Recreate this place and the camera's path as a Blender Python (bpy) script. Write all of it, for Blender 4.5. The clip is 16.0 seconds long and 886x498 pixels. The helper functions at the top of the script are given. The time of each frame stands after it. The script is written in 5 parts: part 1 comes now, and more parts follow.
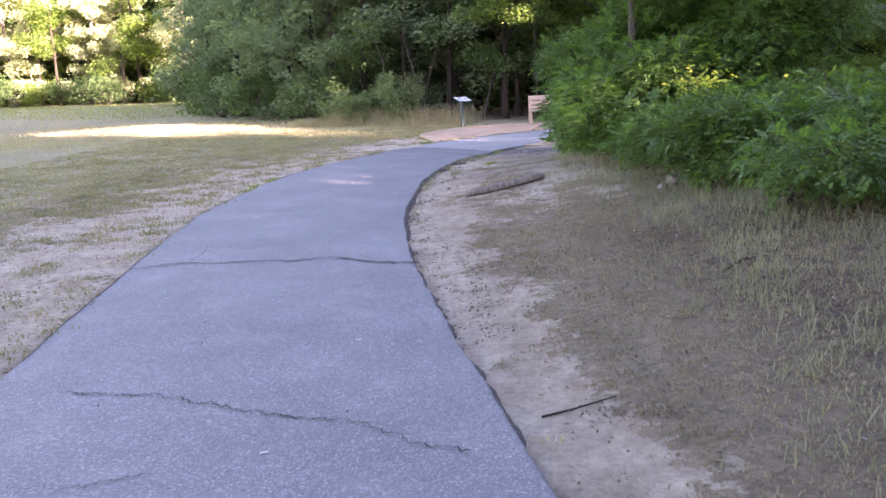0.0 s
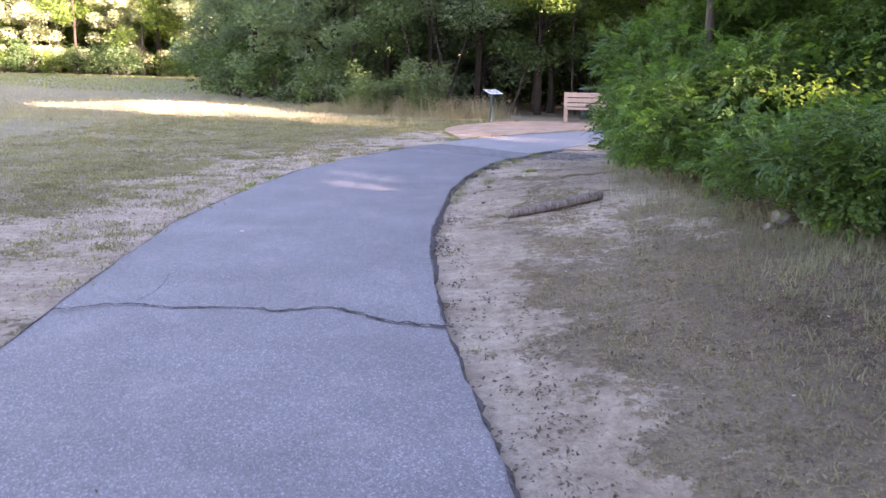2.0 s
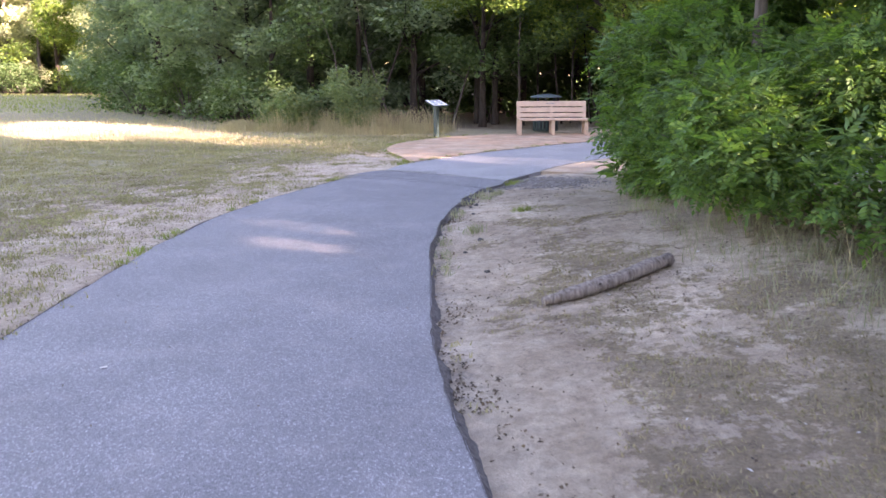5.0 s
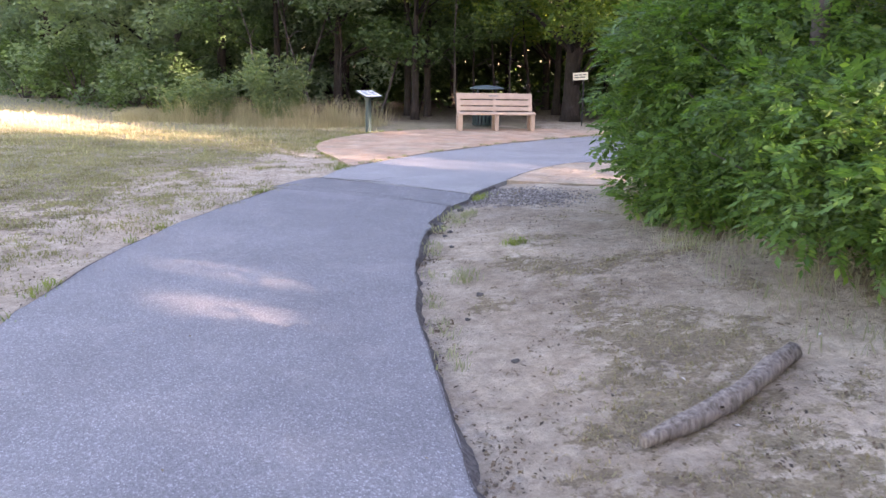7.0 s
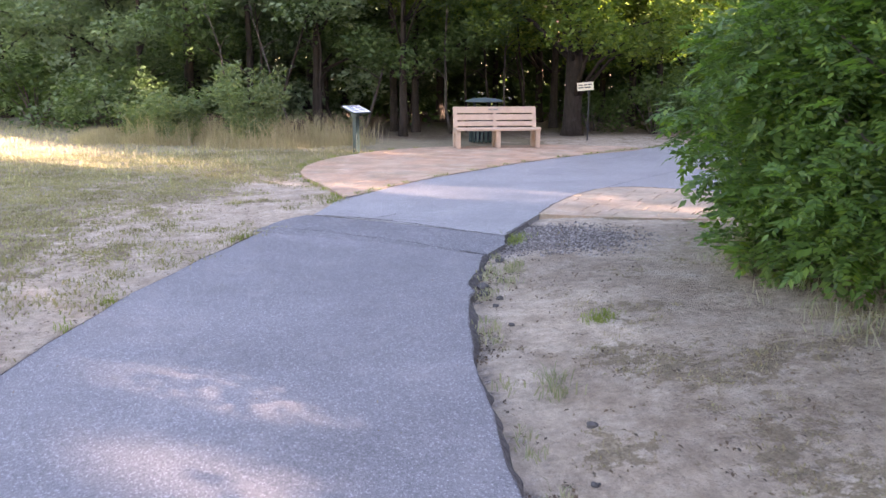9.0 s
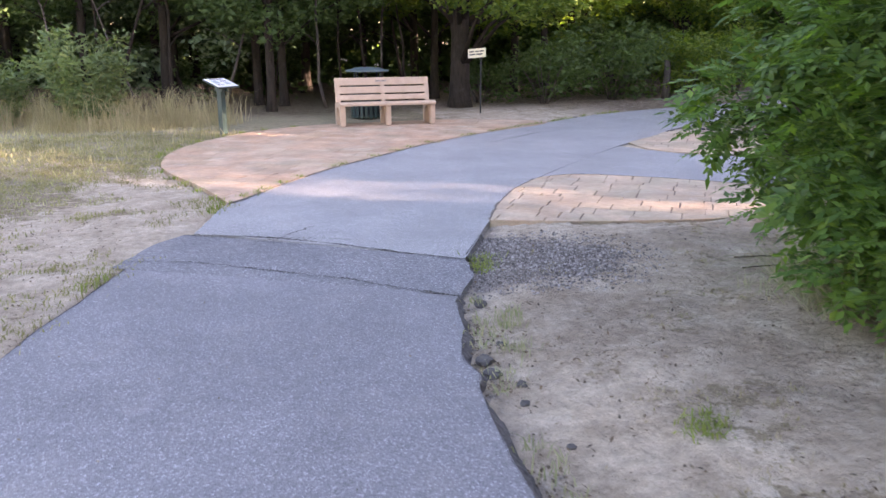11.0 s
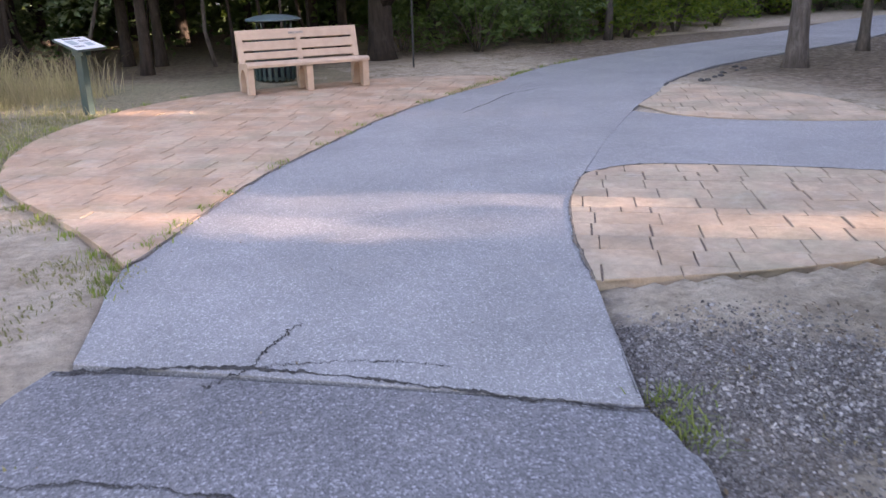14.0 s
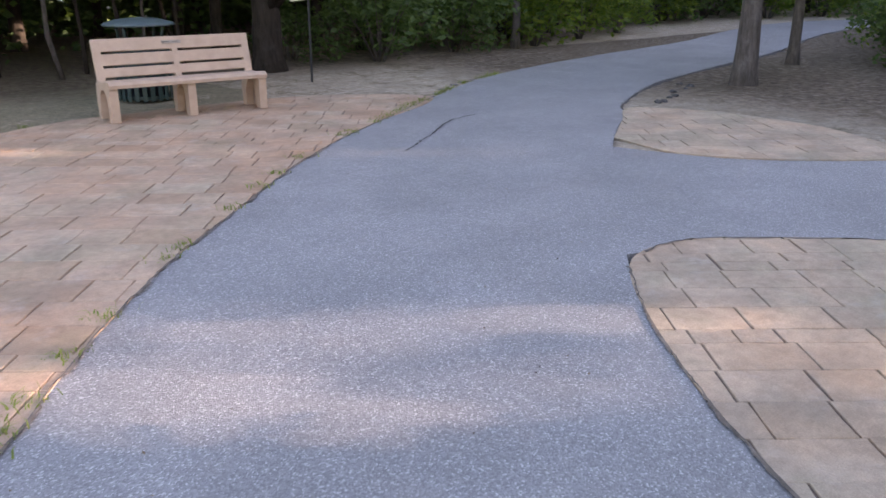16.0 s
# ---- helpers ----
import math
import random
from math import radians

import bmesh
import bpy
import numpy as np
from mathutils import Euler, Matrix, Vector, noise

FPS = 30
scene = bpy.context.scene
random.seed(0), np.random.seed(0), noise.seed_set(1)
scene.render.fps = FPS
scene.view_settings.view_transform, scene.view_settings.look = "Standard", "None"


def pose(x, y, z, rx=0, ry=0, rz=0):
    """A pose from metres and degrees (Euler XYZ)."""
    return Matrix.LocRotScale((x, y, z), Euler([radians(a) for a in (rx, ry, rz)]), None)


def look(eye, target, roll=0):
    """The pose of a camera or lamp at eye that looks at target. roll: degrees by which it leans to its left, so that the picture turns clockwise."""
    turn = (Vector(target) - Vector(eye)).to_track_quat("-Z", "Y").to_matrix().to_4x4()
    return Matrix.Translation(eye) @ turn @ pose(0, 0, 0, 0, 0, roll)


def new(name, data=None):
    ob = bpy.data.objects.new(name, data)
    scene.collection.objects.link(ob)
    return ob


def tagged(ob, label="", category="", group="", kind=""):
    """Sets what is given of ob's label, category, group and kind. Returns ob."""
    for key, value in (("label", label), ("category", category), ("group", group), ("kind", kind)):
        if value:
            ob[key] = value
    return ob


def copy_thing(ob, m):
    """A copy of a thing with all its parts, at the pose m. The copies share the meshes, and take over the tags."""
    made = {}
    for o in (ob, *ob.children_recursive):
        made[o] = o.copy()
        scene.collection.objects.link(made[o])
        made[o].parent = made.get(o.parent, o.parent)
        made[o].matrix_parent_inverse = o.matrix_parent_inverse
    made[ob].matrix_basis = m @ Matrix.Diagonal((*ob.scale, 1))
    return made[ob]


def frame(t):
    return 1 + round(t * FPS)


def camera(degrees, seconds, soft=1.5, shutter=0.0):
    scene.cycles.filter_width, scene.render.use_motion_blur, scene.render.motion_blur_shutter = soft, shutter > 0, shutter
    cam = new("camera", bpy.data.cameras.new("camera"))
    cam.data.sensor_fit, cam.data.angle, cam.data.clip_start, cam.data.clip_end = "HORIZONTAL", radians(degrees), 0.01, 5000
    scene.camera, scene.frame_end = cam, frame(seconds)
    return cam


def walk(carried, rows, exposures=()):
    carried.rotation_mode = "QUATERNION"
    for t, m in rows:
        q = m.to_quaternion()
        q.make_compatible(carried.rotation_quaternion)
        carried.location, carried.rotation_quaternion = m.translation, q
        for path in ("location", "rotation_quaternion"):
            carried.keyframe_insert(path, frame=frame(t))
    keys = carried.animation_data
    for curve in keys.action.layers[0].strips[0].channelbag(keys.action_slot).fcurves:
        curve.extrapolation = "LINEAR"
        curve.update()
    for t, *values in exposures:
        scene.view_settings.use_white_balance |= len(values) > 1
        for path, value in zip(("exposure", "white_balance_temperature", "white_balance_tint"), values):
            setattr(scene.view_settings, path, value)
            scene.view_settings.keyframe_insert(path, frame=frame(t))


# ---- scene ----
cam = camera(56.2, 16.0, soft=1.5, shutter=0.25)
PATH = [
    (0, (-0.003, 0.037, 1.519), (0.012, 1.996, 1.115), -2.2),
    (0.5, (0.011, 0.554, 1.534), (0.039, 2.515, 1.142), -0.6),
    (1, (-0.078, 1.046, 1.556), (0.0, 2.994, 1.11), -1.2),
    (1.5, (-0.091, 1.537, 1.558), (-0.255, 3.485, 1.135), -1.6),
    (2, (-0.185, 2.108, 1.523), (-0.2, 4.062, 1.094), 1.0),
    (2.5, (-0.326, 2.579, 1.531), (-0.328, 4.533, 1.106), -0.8),
    (3, (-0.404, 3.149, 1.513), (-0.462, 5.102, 1.084), -0.5),
    (3.5, (-0.501, 3.712, 1.532), (-0.401, 5.641, 1.015), -0.5),
    (4, (-0.556, 4.249, 1.524), (-0.628, 6.191, 1.055), -2.4),
    (4.5, (-0.617, 4.784, 1.482), (-0.482, 6.729, 1.039), 1.2),
    (5, (-0.684, 5.345, 1.488), (-0.516, 7.296, 1.081), -0.3),
    (5.2, (-0.703, 5.552, 1.512), (-0.561, 7.507, 1.114), 0.4),
    (7.3, (-1.084, 7.829, 1.554), (-0.69, 9.74, 1.112), 0.9),
    (7.5, (-1.119, 8.015, 1.551), (-0.784, 9.949, 1.166), -0.7),
    (8, (-0.995, 8.635, 1.567), (-0.627, 10.551, 1.128), -0.4),
    (8.2, (-1.102, 8.835, 1.537), (-0.709, 10.752, 1.124), 0.8),
    (10.3, (-1.164, 11.099, 1.579), (-0.612, 12.968, 1.131), -2.2),
    (10.5, (-1.203, 11.329, 1.583), (-0.618, 13.176, 1.086), -1.5),
    (11, (-1.232, 11.917, 1.571), (-0.461, 13.695, 1.077), -0.1),
    (11.5, (-1.22, 12.475, 1.588), (-0.51, 14.29, 1.139), -1.9),
    (12, (-1.194, 13.032, 1.571), (-0.312, 14.78, 1.164), 0.1),
    (12.5, (-1.153, 13.629, 1.57), (-0.255, 15.368, 1.158), -1.7),
    (13, (-1.056, 14.208, 1.553), (-0.133, 15.918, 1.078), -1.3),
    (13.5, (-0.998, 14.783, 1.559), (0.163, 16.317, 1.014), -0.6),
    (14, (-0.813, 15.322, 1.537), (0.193, 16.932, 0.908), -1.4),
    (14.5, (-0.662, 15.835, 1.568), (0.5, 17.363, 1.007), 1.5),
    (15, (-0.495, 16.423, 1.542), (0.679, 17.937, 0.969), -2.2),
    (15.5, (-0.326, 17.068, 1.545), (0.859, 18.566, 0.955), -1.9),
    (16, (-0.173, 17.591, 1.544), (1.093, 19.004, 0.91), -0.0),
]
walk(cam, [(t, look(eye, target, roll)) for t, eye, target, roll in PATH],
     [(0.0, 4.24, 6950, 43.5), (0.8, 4.24, 6950, 43.5), (2.0, 4.2, 6950, 43), (4.5, 4.18, 7050, 43), (5.0, 4.3, 7200, 40), (8.0, 4.4, 7450, 38), (12.0, 4.4, 7500, 36), (13.0, 4.2, 7550, 36), (14.0, 4.12, 7550, 36), (14.5, 3.98, 7500, 36), (15.0, 3.9, 7500, 36), (16.0, 3.81, 7400, 32)])

# ---- world, sun ----
SUN_AZ = Vector((0.75, -0.66, 0)).normalized()      # towards the sun, level
SUN_EL = radians(12.5)
SUN_U = Vector((-SUN_AZ.y, SUN_AZ.x, 0))            # across the light
world = bpy.data.worlds.new("sky")
scene.world = world
world.use_nodes = True
wn = world.node_tree.nodes
sky = wn.new("ShaderNodeTexSky")
sky.sky_type, sky.sun_disc = "NISHITA", False
sky.sun_elevation = SUN_EL
sky.sun_rotation = math.atan2(SUN_AZ.x, SUN_AZ.y)
sky.air_density, sky.dust_density, sky.ozone_density = 1.0, 1.2, 1.0
wn["Background"].inputs["Strength"].default_value = 0.063
world.node_tree.links.new(sky.outputs[0], wn["Background"].inputs["Color"])
lamp = bpy.data.lights.new("sun", "SUN")
lamp.energy, lamp.angle, lamp.color = 5.0, radians(0.53), (1.0, 0.88, 0.71)
sun = new("sun", lamp)
to_sun = SUN_AZ * math.cos(SUN_EL) + Vector((0, 0, math.sin(SUN_EL)))
sun.matrix_world = look(to_sun * 60, (0, 0, 0))


# ---- materials ----
class Mat:
    """A node material with short ways to add nodes."""

    def __init__(self, name):
        self.m = bpy.data.materials.new(name)
        self.m.use_nodes = True
        self.t = self.m.node_tree
        self.b = self.t.nodes["Principled BSDF"]
        self.out = self.t.nodes["Material Output"]
        self.co = self.t.nodes.new("ShaderNodeNewGeometry")

    def link(self, a, b):
        self.t.links.new(a, b)

    def put(self, sock, v):
        if isinstance(v, bpy.types.NodeSocket):
            self.link(v, sock)
        elif isinstance(v, tuple) and len(v) == 3 and sock.type == "RGBA":
            sock.default_value = (*v, 1)
        else:
            sock.default_value = v

    def local(self):
        return self.t.nodes.new("ShaderNodeTexCoord").outputs["Object"]

    def noise(self, scale, detail=4, rough=0.6, at=None, stretch=None):
        n = self.t.nodes.new("ShaderNodeTexNoise")
        n.inputs["Scale"].default_value, n.inputs["Detail"].default_value, n.inputs["Roughness"].default_value = scale, detail, rough
        src = at or self.co.outputs["Position"]
        if stretch:
            mp = self.t.nodes.new("ShaderNodeMapping")
            mp.inputs["Scale"].default_value = stretch
            self.link(src, mp.inputs["Vector"])
            src = mp.outputs[0]
        self.link(src, n.inputs["Vector"])
        return n.outputs["Fac"]

    def cells(self, scale, out="Distance", at=None, jitter=1.0):
        n = self.t.nodes.new("ShaderNodeTexVoronoi")
        n.inputs["Scale"].default_value = scale
        n.inputs["Randomness"].default_value = jitter
        self.link(at or self.co.outputs["Position"], n.inputs["Vector"])
        return n.outputs[out]

    def ramp(self, f, *stops):
        n = self.t.nodes.new("ShaderNodeValToRGB")
        e = n.color_ramp.elements
        while len(e) < len(stops):
            e.new(0.5)
        for el, (p, c) in zip(e, stops):
            el.position = p
            el.color = (c, c, c, 1) if isinstance(c, (int, float)) else (*c, 1)
        self.put(n.inputs[0], f)
        return n.outputs[0]

    def mix(self, f, a, b, how="MIX"):
        n = self.t.nodes.new("ShaderNodeMix")
        n.data_type, n.blend_type = "RGBA", how
        self.put(n.inputs[0], f)
        self.put(n.inputs[6], a)
        self.put(n.inputs[7], b)
        return n.outputs[2]

    def math(self, op, a, b=0.0):
        n = self.t.nodes.new("ShaderNodeMath")
        n.operation = op
        self.put(n.inputs[0], a)
        self.put(n.inputs[1], b)
        return n.outputs[0]

    def attr(self, name):
        n = self.t.nodes.new("ShaderNodeAttribute")
        n.attribute_name = name
        return n.outputs["Fac"]

    def island(self):
        return self.co.outputs["Random Per Island"]

    def each(self):
        return self.t.nodes.new("ShaderNodeObjectInfo").outputs["Random"]

    def bump(self, h, dist, strength=1.0):
        n = self.t.nodes.new("ShaderNodeBump")
        n.inputs["Distance"].default_value, n.inputs["Strength"].default_value = dist, strength
        self.put(n.inputs["Height"], h)
        self.link(n.outputs[0], self.b.inputs["Normal"])

    def done(self, colour, rough=0.8, metal=0.0, spec=0.5):
        self.put(self.b.inputs["Base Color"], colour)
        self.put(self.b.inputs["Roughness"], rough)
        self.b.inputs["Metallic"].default_value = metal
        self.b.inputs["Specular IOR Level"].default_value = spec
        return self.m


def asphalt(name, dark, light, grain, contrast):
    k = Mat(name)
    chips = k.cells(grain, "Color")
    sep = k.t.nodes.new("ShaderNodeSeparateColor")
    k.link(chips, sep.inputs[0])
    speck = k.ramp(sep.outputs[0], (0.0, dark), (0.45, tuple(0.5 * (a + b) for a, b in zip(dark, light))), (0.86, light), (1.0, tuple(min(1, v * contrast) for v in light)))
    fine = k.mix(k.noise(420, 2), (0.75, 0.75, 0.75), (1.25, 1.25, 1.25))
    c = k.mix(1.0, speck, fine, "MULTIPLY")
    stain = k.ramp(k.noise(0.9, 5, 0.65), (0.3, 0.82), (0.7, 1.12))
    c = k.mix(1.0, c, stain, "MULTIPLY")
    dust = k.ramp(k.noise(2.3, 6, 0.7), (0.52, 0.0), (0.8, 0.35))
    c = k.mix(dust, c, (0.33, 0.30, 0.285))
    k.bump(k.math("ADD", k.cells(grain), k.math("MULTIPLY", k.noise(40, 3), 0.5)), 0.003, 0.75)
    return k.done(c, 0.74, spec=0.5)


ASPHALT = asphalt("weathered_asphalt", (0.115, 0.112, 0.119), (0.21, 0.206, 0.216), 150, 1.7)
ASPHALT_STRIP = asphalt("coarse_asphalt", (0.085, 0.083, 0.088), (0.20, 0.197, 0.207), 110, 1.75)
ASPHALT_SMOOTH = asphalt("worn_asphalt", (0.19, 0.186, 0.187), (0.315, 0.309, 0.311), 150, 1.65)

k = Mat("broken_asphalt_edge")
k.bump(k.cells(45), 0.012)
ASPHALT_EDGE = k.done(k.ramp(k.noise(30, 5), (0.3, (0.045, 0.04, 0.04)), (0.7, (0.16, 0.145, 0.14))), 0.95)
k = Mat("crack_filling")
k.bump(k.noise(90, 4), 0.006)
CRACK = k.done(k.ramp(k.noise(24, 4), (0.3, (0.02, 0.018, 0.018)), (0.8, (0.075, 0.068, 0.063))), 0.95)

k = Mat("sandy_ground")
cover, gravel = k.attr("cover"), k.attr("gravel")
wood = k.math("MULTIPLY", k.attr("litter"), k.ramp(k.noise(8, 7, 0.78), (0.38, 0.5), (0.58, 1.0)))
sand = k.ramp(k.noise(3.2, 6, 0.65), (0.25, (0.40, 0.315, 0.23)), (0.5, (0.53, 0.435, 0.335)), (0.72, (0.65, 0.56, 0.45)))
grit = k.ramp(k.noise(170, 3, 0.8), (0.3, 0.72), (0.7, 1.16))
sand = k.mix(1.0, sand, grit, "MULTIPLY")
thatch = k.ramp(k.noise(38, 6, 0.8, stretch=(1, 1.7, 1)), (0.28, (0.14, 0.105, 0.07)), (0.5, (0.29, 0.23, 0.155)), (0.75, (0.44, 0.36, 0.255)))
green = k.ramp(k.noise(0.55, 5, 0.6), (0.35, (0.40, 0.375, 0.255)), (0.62, (0.31, 0.34, 0.20)))
turf = k.mix(k.attr("green"), thatch, k.mix(k.ramp(k.noise(26, 5, 0.8), (0.3, 0.25), (0.75, 0.95)), thatch, green))
f = k.math("ADD", cover, k.math("MULTIPLY", k.math("SUBTRACT", k.noise(11, 8, 0.7), 0.5), 2.3))
ground_c = k.mix(k.ramp(f, (0.45, 0.0), (0.55, 0.95)), sand, turf)
crumbs = k.math("ADD", k.noise(34, 7, 0.75), k.math("MULTIPLY", k.math("SUBTRACT", k.noise(4.5, 4, 0.6), 0.5), 0.55))
crumbs = k.math("ADD", crumbs, k.math("MULTIPLY", cover, 0.08))
ground_c = k.mix(k.ramp(crumbs, (0.61, 0.0), (0.73, 0.55)), ground_c, (0.085, 0.066, 0.055))
ground_c = k.mix(k.ramp(k.noise(52, 5, 0.8), (0.66, 0.0), (0.74, 0.6)), ground_c, (0.52, 0.47, 0.41))
peb = k.cells(115, "Color")
sp = k.t.nodes.new("ShaderNodeSeparateColor")
k.link(peb, sp.inputs[0])
peb_c = k.ramp(sp.outputs[1], (0.0, (0.08, 0.072, 0.07)), (0.6, (0.21, 0.19, 0.185)), (1.0, (0.46, 0.43, 0.42)))
gm = k.ramp(k.math("ADD", gravel, k.math("MULTIPLY", k.math("SUBTRACT", k.noise(9, 5), 0.5), 0.9)), (0.42, 0.0), (0.68, 0.85))
ground_c = k.mix(gm, ground_c, peb_c)
ground_c = k.mix(1.0, ground_c, k.ramp(k.noise(13, 6, 0.75), (0.34, 0.72), (0.66, 1.16)), "MULTIPLY")
# brown woodland duff; on the right verge its dark tone also paints shade
duff_shade = k.ramp(k.noise(22, 6, 0.8), (0.3, (0.05, 0.035, 0.025)), (0.7, (0.19, 0.14, 0.10)))
ground_c = k.mix(wood, ground_c, duff_shade)
k.bump(k.math("ADD", k.math("MULTIPLY", k.noise(30, 6, 0.75), 1.0), k.math("MULTIPLY", k.noise(7, 3), 2.2)), 0.045, 0.9)
GROUND = k.done(ground_c, 0.95, spec=0.2)


def paver_mat(name, a, b, c):
    k = Mat(name)
    col = k.ramp(k.each(), (0.0, a), (0.5, b), (1.0, c))
    wear = k.ramp(k.noise(2.0, 5, 0.6), (0.35, (0.80, 0.80, 0.80)), (0.65, (1.12, 1.1, 1.08)))
    col = k.mix(1.0, col, wear, "MULTIPLY")
    pit = k.ramp(k.noise(120, 4, 0.8), (0.33, 0.78), (0.6, 1.06))
    col = k.mix(1.0, col, pit, "MULTIPLY")
    bleach = k.ramp(k.noise(3.3, 6, 0.7), (0.56, 0.0), (0.75, 0.4))
    col = k.mix(bleach, col, (0.50, 0.45, 0.41))
    col = k.mix(1.0, col, k.ramp(k.noise(1.1, 4, 0.65), (0.36, (0.90, 0.97, 0.95)), (0.5, (1.0, 1.0, 1.0)), (0.64, (1.04, 0.97, 0.92))), "MULTIPLY")
    col = k.mix(1.0, col, k.ramp(k.noise(14, 6, 0.75), (0.35, 0.86), (0.65, 1.1)), "MULTIPLY")
    k.bump(k.math("ADD", k.noise(60, 5, 0.7), k.math("MULTIPLY", k.noise(9, 3), 1.5)), 0.005, 0.7)
    return k.done(col, 0.85, spec=0.3)


PAVER_TAN = paver_mat("tan_stamped_concrete", (0.44, 0.335, 0.245), (0.49, 0.38, 0.285), (0.51, 0.385, 0.28))
PAVER_PINK = paver_mat("salmon_stamped_concrete", (0.455, 0.305, 0.21), (0.50, 0.345, 0.245), (0.515, 0.38, 0.28))
k = Mat("paving_joint")
JOINT = k.done(k.ramp(k.noise(30, 5), (0.3, (0.10, 0.07, 0.055)), (0.7, (0.25, 0.18, 0.14))), 0.95)


def leaf_mat(name, cols, trans=0.4, rough=0.55):
    k = Mat(name)
    n = len(cols)
    c = k.ramp(k.island(), *[(i / max(1, n - 1), v) for i, v in enumerate(cols)])
    patch = k.ramp(k.noise(0.9, 3), (0.3, 0.75), (0.7, 1.25))
    c = k.mix(1.0, c, patch, "MULTIPLY")
    k.put(k.b.inputs["Base Color"], c)
    k.b.inputs["Roughness"].default_value = rough
    k.b.inputs["Specular IOR Level"].default_value = 0.35
    tr = k.t.nodes.new("ShaderNodeBsdfTranslucent")
    k.link(k.mix(1.0, c, (1.5, 1.6, 0.6), "MULTIPLY"), tr.inputs["Color"])
    mx = k.t.nodes.new("ShaderNodeMixShader")
    mx.inputs[0].default_value = trans
    k.link(k.b.outputs[0], mx.inputs[1])
    k.link(tr.outputs[0], mx.inputs[2])
    k.link(mx.outputs[0], k.out.inputs["Surface"])
    return k.m


LEAF_OAK = leaf_mat("dusty_oak_leaf", [(0.05, 0.09, 0.036), (0.07, 0.12, 0.046), (0.09, 0.145, 0.052), (0.06, 0.105, 0.04)], 0.4, 0.7)
# dusty oak leaf again, with a pale haze painted into its colour
LEAF_DUSTY_HAZE = leaf_mat("dusty_haze_leaf", [(0.135, 0.20, 0.125), (0.165, 0.235, 0.145), (0.19, 0.26, 0.16), (0.15, 0.22, 0.135)], 0.4, 0.75)
# low sunlight painted into the leaf colour of the far trees
LEAF_SUNLIT = leaf_mat("sunlit_far_leaf", [(0.30, 0.335, 0.20), (0.37, 0.395, 0.25), (0.42, 0.44, 0.29), (0.26, 0.305, 0.17)], 0.3)
LEAF_ELM = leaf_mat("elm_leaf", [(0.055, 0.105, 0.026), (0.095, 0.155, 0.036), (0.16, 0.21, 0.042), (0.075, 0.13, 0.03)], 0.5)
# juniper green, lightened to carry the same haze
LEAF_JUNIPER = leaf_mat("juniper_foliage", [(0.12, 0.185, 0.115), (0.145, 0.21, 0.13), (0.165, 0.23, 0.14)], 0.3, 0.75)
LEAF_BUSH = leaf_mat("fresh_bush_leaf", [(0.045, 0.104, 0.033), (0.077, 0.159, 0.045), (0.112, 0.212, 0.050), (0.063, 0.140, 0.040), (0.154, 0.253, 0.050)], 0.45, 0.45)
LEAF_SMALL = leaf_mat("small_bush_leaf", [(0.039, 0.078, 0.030), (0.058, 0.113, 0.036), (0.078, 0.141, 0.039), (0.110, 0.172, 0.039)], 0.4)
# sunlight on bush leaves, painted as a yellow leaf colour
LEAF_SUN_YELLOW = leaf_mat("sun_yellow_leaf", [(0.21, 0.26, 0.045), (0.16, 0.24, 0.045), (0.27, 0.29, 0.05)], 0.5)
LEAF_GREY = leaf_mat("grey_green_leaf", [(0.12, 0.175, 0.09), (0.155, 0.21, 0.105), (0.13, 0.195, 0.085), (0.21, 0.24, 0.10)], 0.35)
GRASS_DRY = leaf_mat("dry_grass", [(0.38, 0.32, 0.21), (0.46, 0.39, 0.27), (0.30, 0.255, 0.17), (0.34, 0.32, 0.19)], 0.3, 0.8)
GRASS_MIX = leaf_mat("mixed_turf", [(0.37, 0.335, 0.215), (0.27, 0.295, 0.16), (0.43, 0.38, 0.265), (0.31, 0.325, 0.185)], 0.3, 0.8)
GRASS_TUFT = leaf_mat("olive_tuft", [(0.22, 0.205, 0.12), (0.28, 0.25, 0.155), (0.18, 0.185, 0.095), (0.33, 0.28, 0.18)], 0.3, 0.85)
GRASS_GREEN = leaf_mat("green_weed", [(0.14, 0.19, 0.055), (0.19, 0.235, 0.07), (0.25, 0.26, 0.10)], 0.4, 0.7)
GRASS_GREY = leaf_mat("grey_grass", [(0.21, 0.215, 0.15), (0.28, 0.265, 0.195), (0.17, 0.19, 0.12)], 0.3, 0.8)
GRASS_DEAD = leaf_mat("dead_verge_grass", [(0.23, 0.19, 0.125), (0.32, 0.265, 0.18), (0.16, 0.13, 0.088), (0.25, 0.235, 0.14)], 0.2, 0.9)
LITTER = leaf_mat("dead_leaf", [(0.10, 0.07, 0.05), (0.17, 0.12, 0.08), (0.05, 0.04, 0.035), (0.30, 0.24, 0.17)], 0.1, 0.9)


def bark(name, a, b, scale=1.0, crust=0.4):
    k = Mat(name)
    at = k.local()
    r = k.noise(16 * scale, 6, 0.7, at=at, stretch=(1, 1, 0.22))
    c = k.ramp(r, (0.3, a), (0.7, b))
    lichen = k.ramp(k.noise(5, 5, 0.6, at=at), (0.55, 0.0), (0.7, crust))
    c = k.mix(lichen, c, (0.30, 0.29, 0.27))
    k.bump(r, 0.03, 1.0)
    return k.done(c, 0.95, spec=0.2)


BARK = bark("grey_bark", (0.05, 0.042, 0.037), (0.155, 0.132, 0.118), 1.0, 0.2)
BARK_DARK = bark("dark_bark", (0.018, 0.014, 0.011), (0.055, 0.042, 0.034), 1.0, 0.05)
